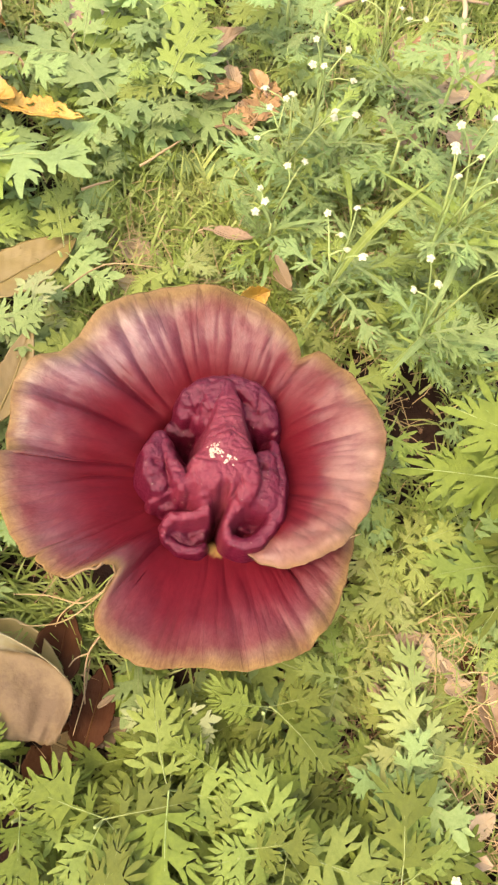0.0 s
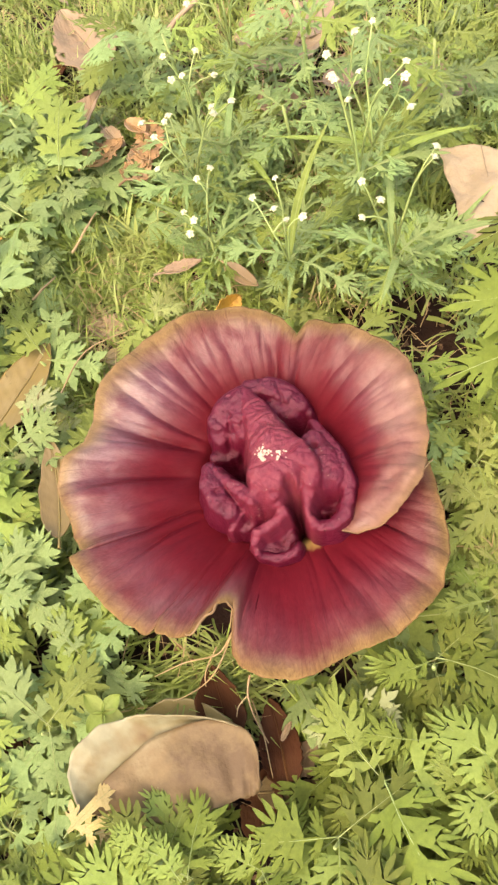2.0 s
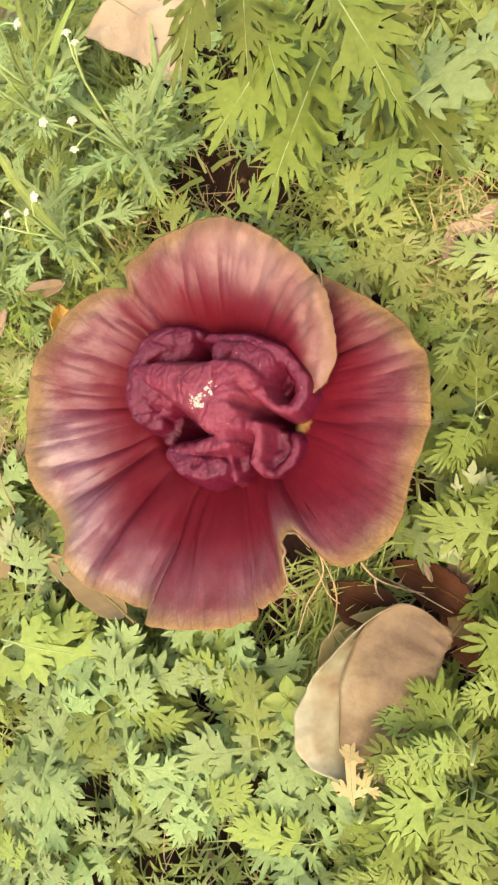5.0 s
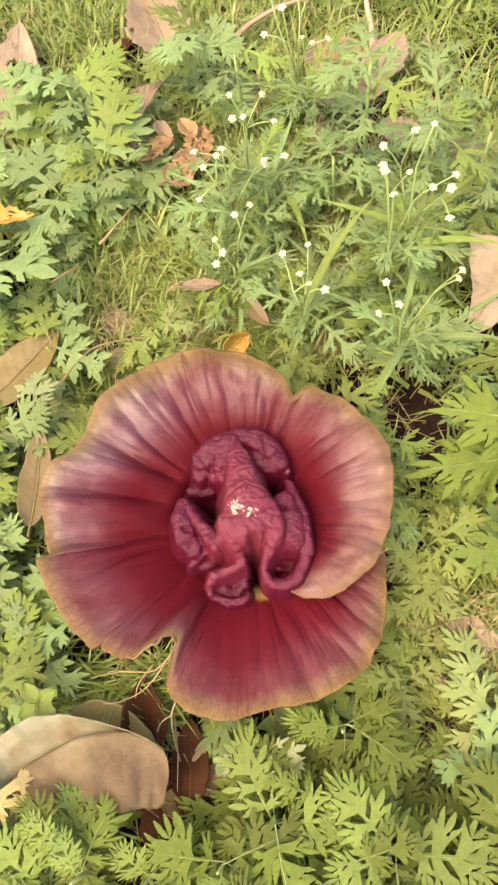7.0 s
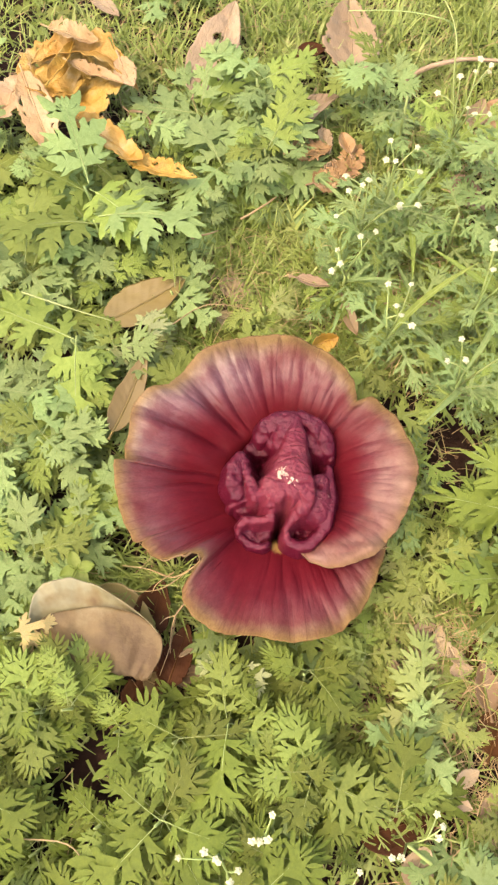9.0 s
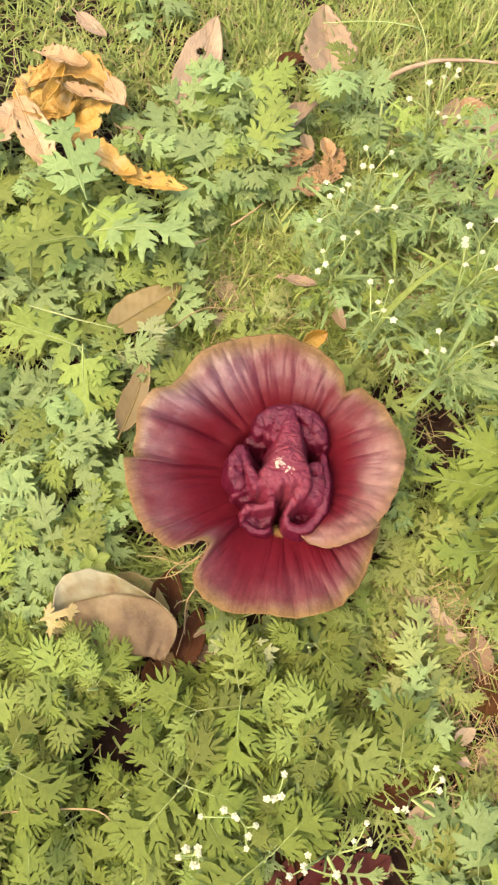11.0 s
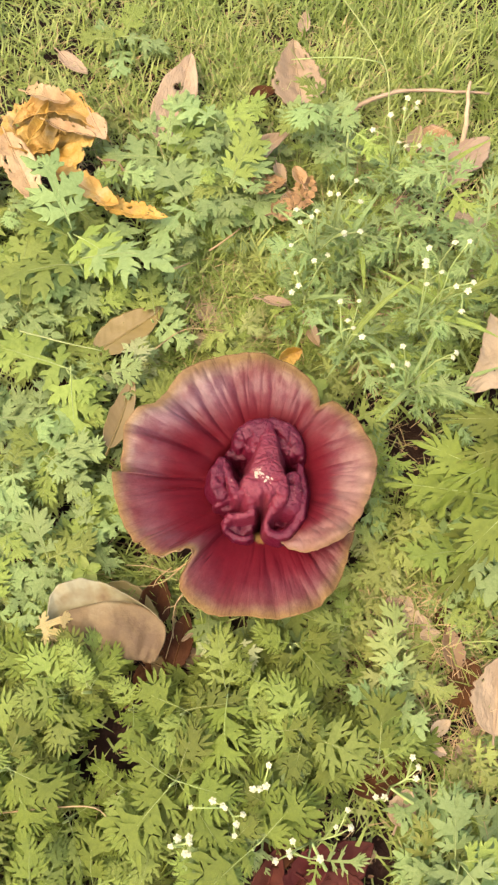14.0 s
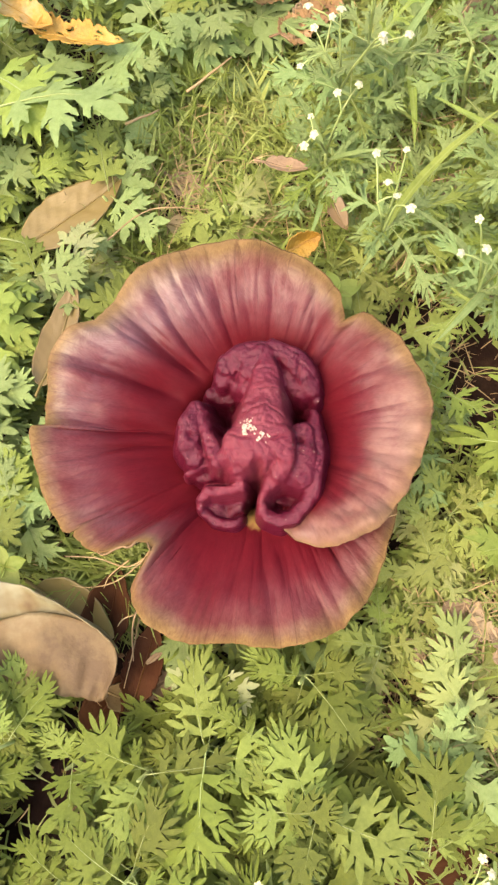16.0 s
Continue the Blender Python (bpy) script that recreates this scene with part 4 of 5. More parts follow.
def weeds_between():
    """The rest of the weeds fill the gaps, thinning out where grass takes over; those farther off are one growth."""
    rng = random.Random(77)
    done, far, tries, near_count = [], [], 0, 0
    while tries < 42000:
        tries += 1
        x, y = rng.uniform(-1.5, 1.5), rng.uniform(-1.5, 1.6)
        if math.hypot(x, y - 0.1) * (1 + 0.3 * noise.noise(Vector((x * 3, y * 3, 0)))) > rng.uniform(0.70, 1.25):
            continue
        if not free(x, y, 0, 1.05):
            continue
        grassy = (y > 0.42 and x > -0.35) or (-0.10 < x < 0.05 and 0.12 < y < 0.30)
        if 0.06 < x < 0.24 and -0.26 < y < -0.04 and rng.random() < 0.92:
            continue
        if grassy and rng.random() < 0.985:
            continue
        sparse = x > 0.03 and y > 0.09
        if sparse and rng.random() < 0.75:
            continue
        near = -0.36 < x < 0.34 and -0.38 < y < 0.45
        gap = (0.048 if sparse else 0.054 if x < -0.08 and y > -0.10 else 0.038) if near else 0.065
        if any((x - a) ** 2 + (y - b) ** 2 < gap * gap for a, b in done):
            continue
        done.append((x, y))
        if grassy:
            kind, h, ln = "lime", 0.02, 0.045
        elif x > 0.04 and y > 0.08:
            kind, h, ln = rng.choice(["small", "small", "small", "narrow"]), rng.uniform(0.02, 0.07), rng.uniform(0.035, 0.060)
        elif y < -0.13 and x < 0.10:
            kind, h, ln = "fine", rng.uniform(0.03, 0.08), rng.uniform(0.038, 0.062)
        elif x > 0.06:
            kind, h, ln = rng.choice(["lime", "lime", "broad", "small"]), rng.uniform(0.02, 0.05), rng.uniform(0.035, 0.065)
        else:
            kind, h, ln = rng.choice(["broad", "blue", "blue"]), rng.uniform(0.02, 0.065), rng.uniform(0.036, 0.058)
            if kind == "broad":
                ln *= 1.45
        if near and near_count >= 262:
            continue
        if near:
            near_count += 1
            weed(kind, x, y, h, ln, rng.randint(5, 7) if kind == "broad" else rng.randint(8, 12), 1000 + len(done), elevation=(-5, 40))
        else:
            for k in range(6):
                size = ln * rng.uniform(0.8, 1.3)
                turn = Euler((rng.uniform(-0.35, 0.35), -radians(rng.uniform(-5, 40)), radians(137.5 * k))).to_matrix().to_4x4()
                far.append((rng.choice(FAR_KINDS[kind]), Matrix.Translation((x, y, h * (0.3 + 0.1 * k))) @ turn @ Matrix.Scale(size, 4)))
    joined("weed_growth", far, "dense growth of cut-leaved green weeds around")


weeds_between()


# ---------------------------------------------------------------- small white flowers on branching stalks
def floret_mesh():
    rng = random.Random(3)
    verts, faces = [(0, 0, 0.0016)], []
    for ring, (r, z) in enumerate(((0.0007, 0.0014), (0.0013, 0.0007), (0.0015, -0.0004), (0.0009, -0.0014))):
        for k in range(10):
            a = 2 * math.pi * k / 10
            verts.append((r * math.cos(a), r * math.sin(a), z + rng.uniform(-0.0001, 0.0002)))
    faces += [(0, 1 + k, 1 + (k + 1) % 10) for k in range(10)]
    for ring in range(3):
        faces += [(1 + ring * 10 + k, 11 + ring * 10 + k, 11 + ring * 10 + (k + 1) % 10, 1 + ring * 10 + (k + 1) % 10) for k in range(10)]
    return mesh_of("flower_head", verts, faces, [WHITE])


def petal_mesh():
    verts = [(r, o, z) for r, w, z in ((0.0011, 0.0007, 0.0006), (0.0016, 0.0010, 0.0007), (0.0021, 0.0008, 0.0005), (0.0026, 0.0003, 0.0001)) for o in (-w, 0.0, w)]
    return mesh_of("petal", verts, [(3 * i + k, 3 * i + 3 + k, 3 * i + 4 + k, 3 * i + 1 + k) for i in range(3) for k in range(2)], [WHITE])


FLORET, PETAL = floret_mesh(), petal_mesh()


def flower_stalk(x, y, tops, seed, thick=0.0016, leafy=20):
    """A branching stalk rooted at x, y, with small white heads at its tips near the given points."""
    rng = random.Random(seed)
    plant = tagged(new("flowering_weed"), "thin branching green stalk with tiny white flower heads", "weed", "white-flowered weeds")
    plant.location = (x, y, 0)
    sv, sf, heads = [], [], []
    mid = Vector((sum(t[0] for t in tops) / len(tops) - x, sum(t[1] for t in tops) / len(tops) - y, sum(t[2] for t in tops) / len(tops) * 0.62))
    tube(sv, sf, [Vector((0, 0, -0.01)), mid * 0.35 + Vector((0, 0, 0.02)), mid * 0.7, mid], [thick, thick, thick * 0.85, thick * 0.7], 5)
    for tx, ty, tz, many in tops:
        end = Vector((tx - x, ty - y, tz))
        fork = mid.lerp(end, 0.62) + Vector((0, 0, 0.006))
        for k in range(many):
            tip = end + Vector((rng.gauss(0, 0.008), rng.gauss(0, 0.008), rng.uniform(-0.012, 0.008)))
            bv, bf = [], []
            tube(bv, bf, [mid, mid.lerp(fork, 0.5) + Vector((0, 0, 0.003)), fork, fork.lerp(tip, 0.5) + Vector((0, 0, 0.002)), tip], [thick * 0.6, thick * 0.5, thick * 0.42, thick * 0.34, thick * 0.3], 5)
            part("branch", mesh_of("branch", bv, bf, [STEM]), plant)
            heads.append(tip)
    part("stalk", mesh_of("stalk", sv, sf, [STEM]), plant)
    for tip in heads:
        s = rng.uniform(0.85, 1.3)
        head = part("flower_head", FLORET, plant, Matrix.Translation(tip) @ Euler((rng.uniform(-0.5, 0.5), rng.uniform(-0.5, 0.5), rng.uniform(0, 6))).to_matrix().to_4x4() @ Matrix.Scale(s, 4))
        for k in range(5):
            part("petal", PETAL, head, Matrix.Rotation(2 * math.pi * k / 5, 4, "Z"))
    for k in range(leafy):
        t = rng.uniform(0.2, 1.0)
        leaf_at(plant, "narrow", mid * t, 137.5 * k + rng.uniform(-25, 25), rng.uniform(0, 45), rng.uniform(0.030, 0.062), rng)
    for k in range(leafy // 5 if leafy > 10 else 0):
        leaf_at(plant, "lance", mid * rng.uniform(0.15, 0.95), 137.5 * k + rng.uniform(-40, 40), rng.uniform(5, 55), rng.uniform(0.050, 0.100), rng)
    return plant


flower_stalk(0.093, 0.284, [(0.032, 0.233, 0.15, 3), (0.071, 0.218, 0.17, 3), (0.046, 0.255, 0.16, 2)], 1)
flower_stalk(0.131, 0.315, [(0.069, 0.264, 0.17, 3), (0.066, 0.264, 0.18, 2)], 2)
flower_stalk(0.13, 0.221, [(0.085, 0.145, 0.16, 2), (0.068, 0.138, 0.14, 2), (0.084, 0.129, 0.15, 1)], 3)
flower_stalk(0.204, 0.225, [(0.137, 0.165, 0.2, 4), (0.137, 0.149, 0.2, 1), (0.162, 0.155, 0.2, 2)], 4)
flower_stalk(0.231, 0.254, [(0.149, 0.19, 0.2, 2), (0.165, 0.185, 0.2, 1), (0.178, 0.142, 0.2, 2)], 5)
flower_stalk(0.189, 0.13, [(0.117, 0.093, 0.19, 2), (0.124, 0.08, 0.18, 1), (0.157, 0.089, 0.2, 2)], 6)
flower_stalk(0.198, 0.395, [(0.135, 0.367, 0.17, 4), (0.115, 0.343, 0.16, 2), (0.131, 0.325, 0.16, 3)], 7)
flower_stalk(0.043, 0.217, [(0.028, 0.201, 0.1, 3), (0.056, 0.217, 0.12, 2)], 8)
flower_stalk(0.01, -0.301, [(-0.019, -0.267, 0.13, 3), (-0.006, -0.279, 0.13, 3), (-0.025, -0.27, 0.12, 1)], 9, 0.0017, 4)
flower_stalk(0.015, -0.314, [(0.012, -0.252, 0.12, 3), (0.017, -0.258, 0.12, 1)], 10, 0.0017, 4)
flower_stalk(-0.038, -0.339, [(-0.047, -0.3, 0.12, 4), (-0.064, -0.3, 0.12, 2), (-0.037, -0.295, 0.12, 1)], 11, 0.0017, 4)
flower_stalk(0.075, -0.333, [(0.082, -0.284, 0.1, 3), (0.031, -0.299, 0.12, 3), (0.047, -0.31, 0.11, 2)], 12, 0.0017, 4)
flower_stalk(0.155, -0.275, [(0.137, -0.242, 0.08, 3), (0.107, -0.269, 0.08, 2)], 13, 0.0017, 4)


# ---------------------------------------------------------------- fallen leaves
def dead_leaf(x, y, z, yaw, length, width, mat, label, seed, roll=0, curl=0.4, cup=0.3, ragged=0.0, hole=None, wave=0.09, sweep=0.0, rib=True):
    """A fallen leaf along its own +x, centred at x, y, z. curl bends it lengthwise, cup across; hole: (u, v, radius)."""
    nu, nv = 46, 23
    thing = tagged(new("dead_leaf"), label, "leaf", "fallen leaves")
    verts, faces = [], []
    off = Vector((seed * 3.7, seed * 1.3, 0))
    for i in range(nu + 1):
        u = i / nu
        half = width / 2 * max(0.015, math.sin(math.pi * min(1, max(0, u)) ** 0.75) ** 0.72)
        half *= 1 + 0.10 * noise.noise(Vector((u * 7, 0, 0)) + off) + ragged * noise.noise(Vector((u * 19, 1, 0)) + off)
        for j in range(nv + 1):
            v = 2 * j / nv - 1
            px, py = (u - 0.5) * length, v * half
            pz = curl * length * 0.5 * ((u - 0.5) * 2) ** 2 * 0.4 + cup * abs(v) ** 1.5 * half * 0.9
            pz += wave * width * noise.noise(Vector((px * 28, py * 28, 0)) + off) + wave * 0.5 * width * noise.noise(Vector((px * 80, py * 80, 4)) + off)
            pz += 0.025 * width * math.exp(-((v / 0.12) ** 2)) * -1 + 0.0022 * width * math.cos(u * 60 - abs(v) * 9)
            verts.append((px, py + sweep * (1 - (2 * u - 1) ** 2), pz))
    for i in range(nu):
        for j in range(nv):
            u, v = (i + 0.5) / nu, 2 * (j + 0.5) / nv - 1
            if hole and math.hypot((u - hole[0]) * length, (v - hole[1]) * width * 0.45) < hole[2]:
                continue
            if ragged and noise.noise(Vector((u * 9, v * 5, 2)) + off) > 0.62 - ragged * 0.6 and (abs(v) > 0.5 or ragged > 0.4):
                continue
            faces.append((i * (nv + 1) + j, (i + 1) * (nv + 1) + j, (i + 1) * (nv + 1) + j + 1, i * (nv + 1) + j + 1))
    thing.matrix_basis = pose(x, y, z, roll, 0, yaw)
    blade = part("blade", mesh_of("blade", verts, faces, [mat]), thing)
    m = blade.modifiers.new("thickness", "SOLIDIFY")
    m.thickness, m.offset = 0.0007, 0
    sv, sf = [], []
    line = [verts[i * (nv + 1) + nv // 2] for i in range(nu + 1)]
    line = [(-length * 0.5 - 0.008, 0, Vector(line[0]).z + 0.002)] + [Vector(p) + Vector((0, 0, 0.0007)) for p in line]
    tube(sv, sf, line, [0.0012] + [0.0010 * (1 - 0.8 * i / len(line)) for i in range(len(line) - 1)], 5)
    if rib:
        part("midrib", mesh_of("midrib", sv, sf, [mat]), blade)
    return thing


def along(points, u):
    """A point of the smooth line through the points; u from 0 to 1."""
    u *= len(points) - 1
    k = min(int(u), len(points) - 2)
    a, b, c, e = (Vector(points[max(k - 1, 0)]), Vector(points[k]), Vector(points[k + 1]), Vector(points[min(k + 2, len(points) - 1)]))
    t = u - k
    return 0.5 * (2 * b + (c - a) * t + (2 * a - 5 * b + 4 * c - e) * t * t + (3 * b - a - 3 * c + e) * t ** 3)


def folded_leaf():
    """A large smooth leaf folded along its midrib: a narrow half turned up and a wide half that lies over it."""
    thing = tagged(new("dead_leaf"), "large folded smooth tan fallen leaf", "leaf", "fallen leaves")
    thing.location = (-0.140, -0.125, 0.0)
    crease = [(-0.181, -0.130), (-0.167, -0.1195), (-0.150, -0.1140), (-0.130, -0.1090), (-0.108, -0.1110), (-0.090, -0.1175), (-0.0785, -0.1290), (-0.0775, -0.1410), (-0.081, -0.1500)]
    upper = [(-0.183, -0.131), (-0.1815, -0.108), (-0.168, -0.0945), (-0.143, -0.0925), (-0.118, -0.1020), (-0.098, -0.1125), (-0.086, -0.1210)]
    lower = [(-0.181, -0.132), (-0.170, -0.137), (-0.158, -0.145), (-0.143, -0.153), (-0.126, -0.1580), (-0.111, -0.1590), (-0.098, -0.1590), (-0.090, -0.1610), (-0.084, -0.1575)]
    for name, mat, first, second, lift, rise in (("narrow_half", SALLOW, crease[:7], upper, 0.064, 0.014), ("wide_half", FAWN, crease, lower, 0.070, -0.010)):
        verts, faces = [], []
        nu, nv = 44, 16
        for i in range(nu + 1):
            u = i / nu
            p, q = along(first, u), along(second, u)
            q += (q - p).normalized() * (0.0022 * noise.noise(Vector((u * 11, lift * 60, 2.0))) + 0.0012 * noise.noise(Vector((u * 31, lift * 60, 5.0))))
            for j in range(nv + 1):
                v = j / nv
                c = p.lerp(q, v)
                z = lift + rise * v ** 1.5 + 0.0008 * noise.noise(Vector((c.x * 130, c.y * 130, 3.0))) + 0.0045 * noise.noise(Vector((c.x * 38, c.y * 38, lift * 40))) + 0.0006 * math.sin(u * 70 - v * 9) * v
                z += 0.003 * math.sin(math.pi * v) * math.sin(u * 7) + 0.007 * (v ** 3) * noise.noise(Vector((u * 9, lift * 90, 0))) - 0.012 * (u - 0.5) ** 2
                verts.append((c.x + 0.140, c.y + 0.125, z))
        for i in range(nu):
            for j in range(nv):
                f = (i * (nv + 1) + j, (i + 1) * (nv + 1) + j, (i + 1) * (nv + 1) + j + 1, i * (nv + 1) + j + 1)
                faces.append(f[::-1] if rise > 0 else f)
        blade = part(name, mesh_of(name, verts, faces, [mat]), thing)
        m = blade.modifiers.new("thickness", "SOLIDIFY")
        m.thickness, m.offset = 0.0007, 0
    return thing


def torn_leaf(label, mat, first, second, lift):
    """A flat torn fallen leaf between two ragged edges."""
    thing = tagged(new("dead_leaf"), label, "leaf", "fallen leaves")
    base = Vector(first[0])
    thing.location = (base.x, base.y, 0)
    verts, faces = [], []
    nu, nv = 40, 30
    for i in range(nu + 1):
        u = i / nu
        p, q = along(first, u), along(second, u)
        for j in range(nv + 1):
            v = j / nv
            c = p.lerp(q, v) + Vector((noise.noise(Vector((u * 9, v * 9, 1))), noise.noise(Vector((u * 9, v * 9, 7))))) * 0.0016
            z = lift + 0.006 * noise.noise(Vector((c.x * 45, c.y * 45, 2))) + 0.0015 * noise.noise(Vector((c.x * 160, c.y * 160, 5))) - 0.010 * abs(v - 0.45)
            verts.append((c.x - base.x, c.y - base.y, z))
    for i in range(nu):
        for j in range(nv):
            if math.hypot((i / nu - 0.42) * 1.2, j / nv - 0.45) > 0.035:
                k = i * (nv + 1) + j
                faces.append((k, k + nv + 1, k + nv + 2, k + 1)[::-1])
    blade = part("blade", mesh_of("blade", verts, faces, [mat]), thing)
    m = blade.modifiers.new("thickness", "SOLIDIFY")
    m.thickness, m.offset = 0.0007, 0
    sv, sf = [], []
    rib = [(along(first, u).lerp(along(second, u), 0.45) - base) for u in (0.02, 0.2, 0.4, 0.6, 0.8, 0.98)]
    tube(sv, sf, [Vector((p.x, p.y, lift + 0.001 + 0.006 * noise.noise(Vector(((p.x + base.x) * 45, (p.y + base.y) * 45, 2))))) for p in rib], [0.0009, 0.0008, 0.0007, 0.0006, 0.0005, 0.0003], 5)
    part("midrib", mesh_of("midrib", sv, sf, [mat]), blade)
    return thing


dead_leaf(-0.112, 0.487, 0.035, 78, 0.135, 0.050, PINK, "pale pinkish dead leaf with an insect hole", 1, hole=(0.62, 0.1, 0.006), curl=0.25)
dead_leaf(0.031, 0.526, 0.03, 96, 0.111, 0.058, DULL, "ragged dull pinkish-brown dead leaf in grass", 2, ragged=0.25, curl=0.3)
dead_leaf(-0.009, 0.505, 0.025, 23, 0.036, 0.02, BROWN, "small curled brown dead leaf", 3, cup=0.8)
dead_leaf(-0.175, 0.382, 0.035, -35, 0.038, 0.016, TAN, "small curled tan dead leaf", 8, cup=0.9)
dead_leaf(0.004, 0.403, 0.048, 50, 0.060, 0.024, PINK, "curled pinkish dead leaf", 9, curl=0.5, cup=0.9, sweep=0.008)
dead_leaf(0.000, 0.360, 0.046, 20, 0.042, 0.030, RUSTY, "crumbling orange-pink dead leaf", 10, ragged=0.45, wave=0.2)
dead_leaf(0.040, 0.352, 0.044, 69, 0.050, 0.030, RUSTY, "crumbling rusty brown dead leaf", 11, ragged=0.5, wave=0.25)
dead_leaf(0.020, 0.332, 0.040, 30, 0.034, 0.026, RUSTY, "crumbling rusty dead leaf scrap", 60, ragged=0.45, wave=0.3)
dead_leaf(0.014, 0.378, 0.040, -70, 0.030, 0.014, PINK, "small curled pinkish leaf scrap", 61, cup=0.9, wave=0.3, ragged=0.3)
dead_leaf(0.034, 0.374, 0.044, 110, 0.028, 0.016, RUSTY, "small curled rusty leaf scrap", 62, cup=0.9, wave=0.2)
dead_leaf(0.022, 0.346, 0.040, 70, 0.022, 0.012, PINK, "small pinkish leaf scrap on crumbled leaves", 63, cup=0.7, wave=0.3, ragged=0.3)
dead_leaf(0.039, 0.625, 0.02, 84, 0.037, 0.016, PINK, "small pale dead leaf in grass", 12, ragged=0.14)
dead_leaf(0.197, 0.440, 0.025, 7, 0.046, 0.045, RUSTY, "dusty salmon-red dead leaf under flower stalks", 13, cup=0.4)
dead_leaf(0.191, 0.385, 0.035, -6, 0.073, 0.04, PINK, "dull pink dead leaf with serrated edge", 14, curl=0.3, ragged=0.14)
dead_leaf(0.170, 0.441, 0.03, 71, 0.042, 0.022, TAN, "pale yellowish dead leaf", 15)
dead_leaf(0.231, 0.416, 0.035, 46, 0.067, 0.04, PINK, "tan dead leaf leaning on grass", 16, ragged=0.14)
dead_leaf(0.223, 0.334, 0.03, -20, 0.046, 0.03, PINK, "pinkish dead leaf among weeds", 17, ragged=0.14)
dead_leaf(0.232, 0.270, 0.03, 27, 0.027, 0.03, PINK, "pinkish dead leaf among weeds", 18, ragged=0.14)
dead_leaf(-0.140, 0.177, 0.04, 39, 0.087, 0.042, OLIVE, "smooth olive-brown fallen leaf half under weeds", 19, curl=0.2, cup=0.2, wave=0.03)
dead_leaf(-0.138, 0.078, 0.05, 77, 0.078, 0.026, OLIVE, "narrow tan-olive dead leaf beside the flower", 20, wave=0.03)
dead_leaf(0.028, 0.140, 0.070, 29, 0.026, 0.017, ORANGE, "small mustard-orange leaf by the flower", 21, wave=0.2, cup=0.9, roll=35, ragged=0.25)
dead_leaf(0.015, 0.215, 0.04, -7, 0.033, 0.012, PINK, "small curled pinkish dead leaf", 22, cup=0.9, ragged=0.14)
dead_leaf(-0.056, 0.173, 0.026, -9, 0.036, 0.018, OLIVE, "brown dead leaf under grass", 23, ragged=0.25, wave=0.15)
dead_leaf(-0.057, 0.211, 0.016, -28, 0.042, 0.024, PINK, "pale pinkish dead leaf under grass", 24, ragged=0.35, wave=0.2)
dead_leaf(0.051, 0.175, 0.05, -66, 0.035, 0.014, TAN, "narrow tan dead leaf", 25)
folded_leaf()
dead_leaf(-0.114, -0.108, 0.036, -29, 0.062, 0.034, OLIVE, "olive-tan fallen leaf under the large one", 27, wave=0.04)
dead_leaf(-0.092, -0.104, 0.030, 80, 0.052, 0.030, BROWN, "dark brown curled dead leaf", 28, cup=0.8, wave=0.16)
dead_leaf(-0.068, -0.138, 0.022, 78, 0.054, 0.026, BROWN, "brown crumpled dead leaf by the flower", 29, cup=0.7, wave=0.22, ragged=0.2)
dead_leaf(-0.058, -0.152, 0.016, 30, 0.026, 0.016, DULL, "dull crumpled leaf scrap on dark soil", 95, cup=0.8, wave=0.25, ragged=0.3)
dead_leaf(-0.079, -0.163, 0.020, -20, 0.030, 0.018, FAWN, "mottled olive-brown leaf scrap on dark soil", 96, cup=0.6, wave=0.2, ragged=0.2)
dead_leaf(-0.092, -0.166, 0.020, 58, 0.046, 0.026, BROWN, "brown dead leaf below the large tan leaf", 30, wave=0.2, cup=0.6, ragged=0.2)
dead_leaf(-0.060, -0.134, 0.033, 40, 0.015, 0.0035, PINK, "tiny pale curled leaf scrap", 31, cup=1.2, wave=0.9, ragged=0.3, rib=False)
dead_leaf(0.222, -0.176, 0.04, 79, 0.071, 0.05, PINK, "pale pinkish dead leaf with curled edge", 32, cup=0.5, ragged=0.14)
dead_leaf(0.198, -0.165, 0.025, 72, 0.047, 0.035, BROWN, "brown dead leaf on dry soil", 33)
dead_leaf(0.202, -0.228, 0.015, 69, 0.057, 0.03, PINK, "pinkish-tan dead leaf on dry soil", 34, ragged=0.14)
dead_leaf(0.136, -0.272, 0.03, 67, 0.033, 0.024, PINK, "narrow pale dead leaf between weeds", 35, ragged=0.14)
dead_leaf(0.027, -0.308, 0.02, 66, 0.034, 0.035, BROWN, "orange-brown dead leaf under flower stalks", 36)
dead_leaf(0.093, -0.318, 0.012, 19, 0.046, 0.024, DULL, "pale dead leaf on dark soil", 37, ragged=0.14)
dead_leaf(0.020, -0.340, 0.020, 75, 0.066, 0.030, DARK_RED, "dark red-brown dead leaf among weeds", 68, wave=0.22, cup=0.7)
dead_leaf(0.085, -0.352, 0.018, -30, 0.080, 0.048, DARK_RED, "large dark red-brown dead leaf among weeds", 69, wave=0.22, ragged=0.2)
dead_leaf(0.055, -0.325, 0.022, 50, 0.056, 0.030, DARK_RED, "dark red-brown dead leaf on damp soil", 65, wave=0.22, cup=0.6, ragged=0.2)
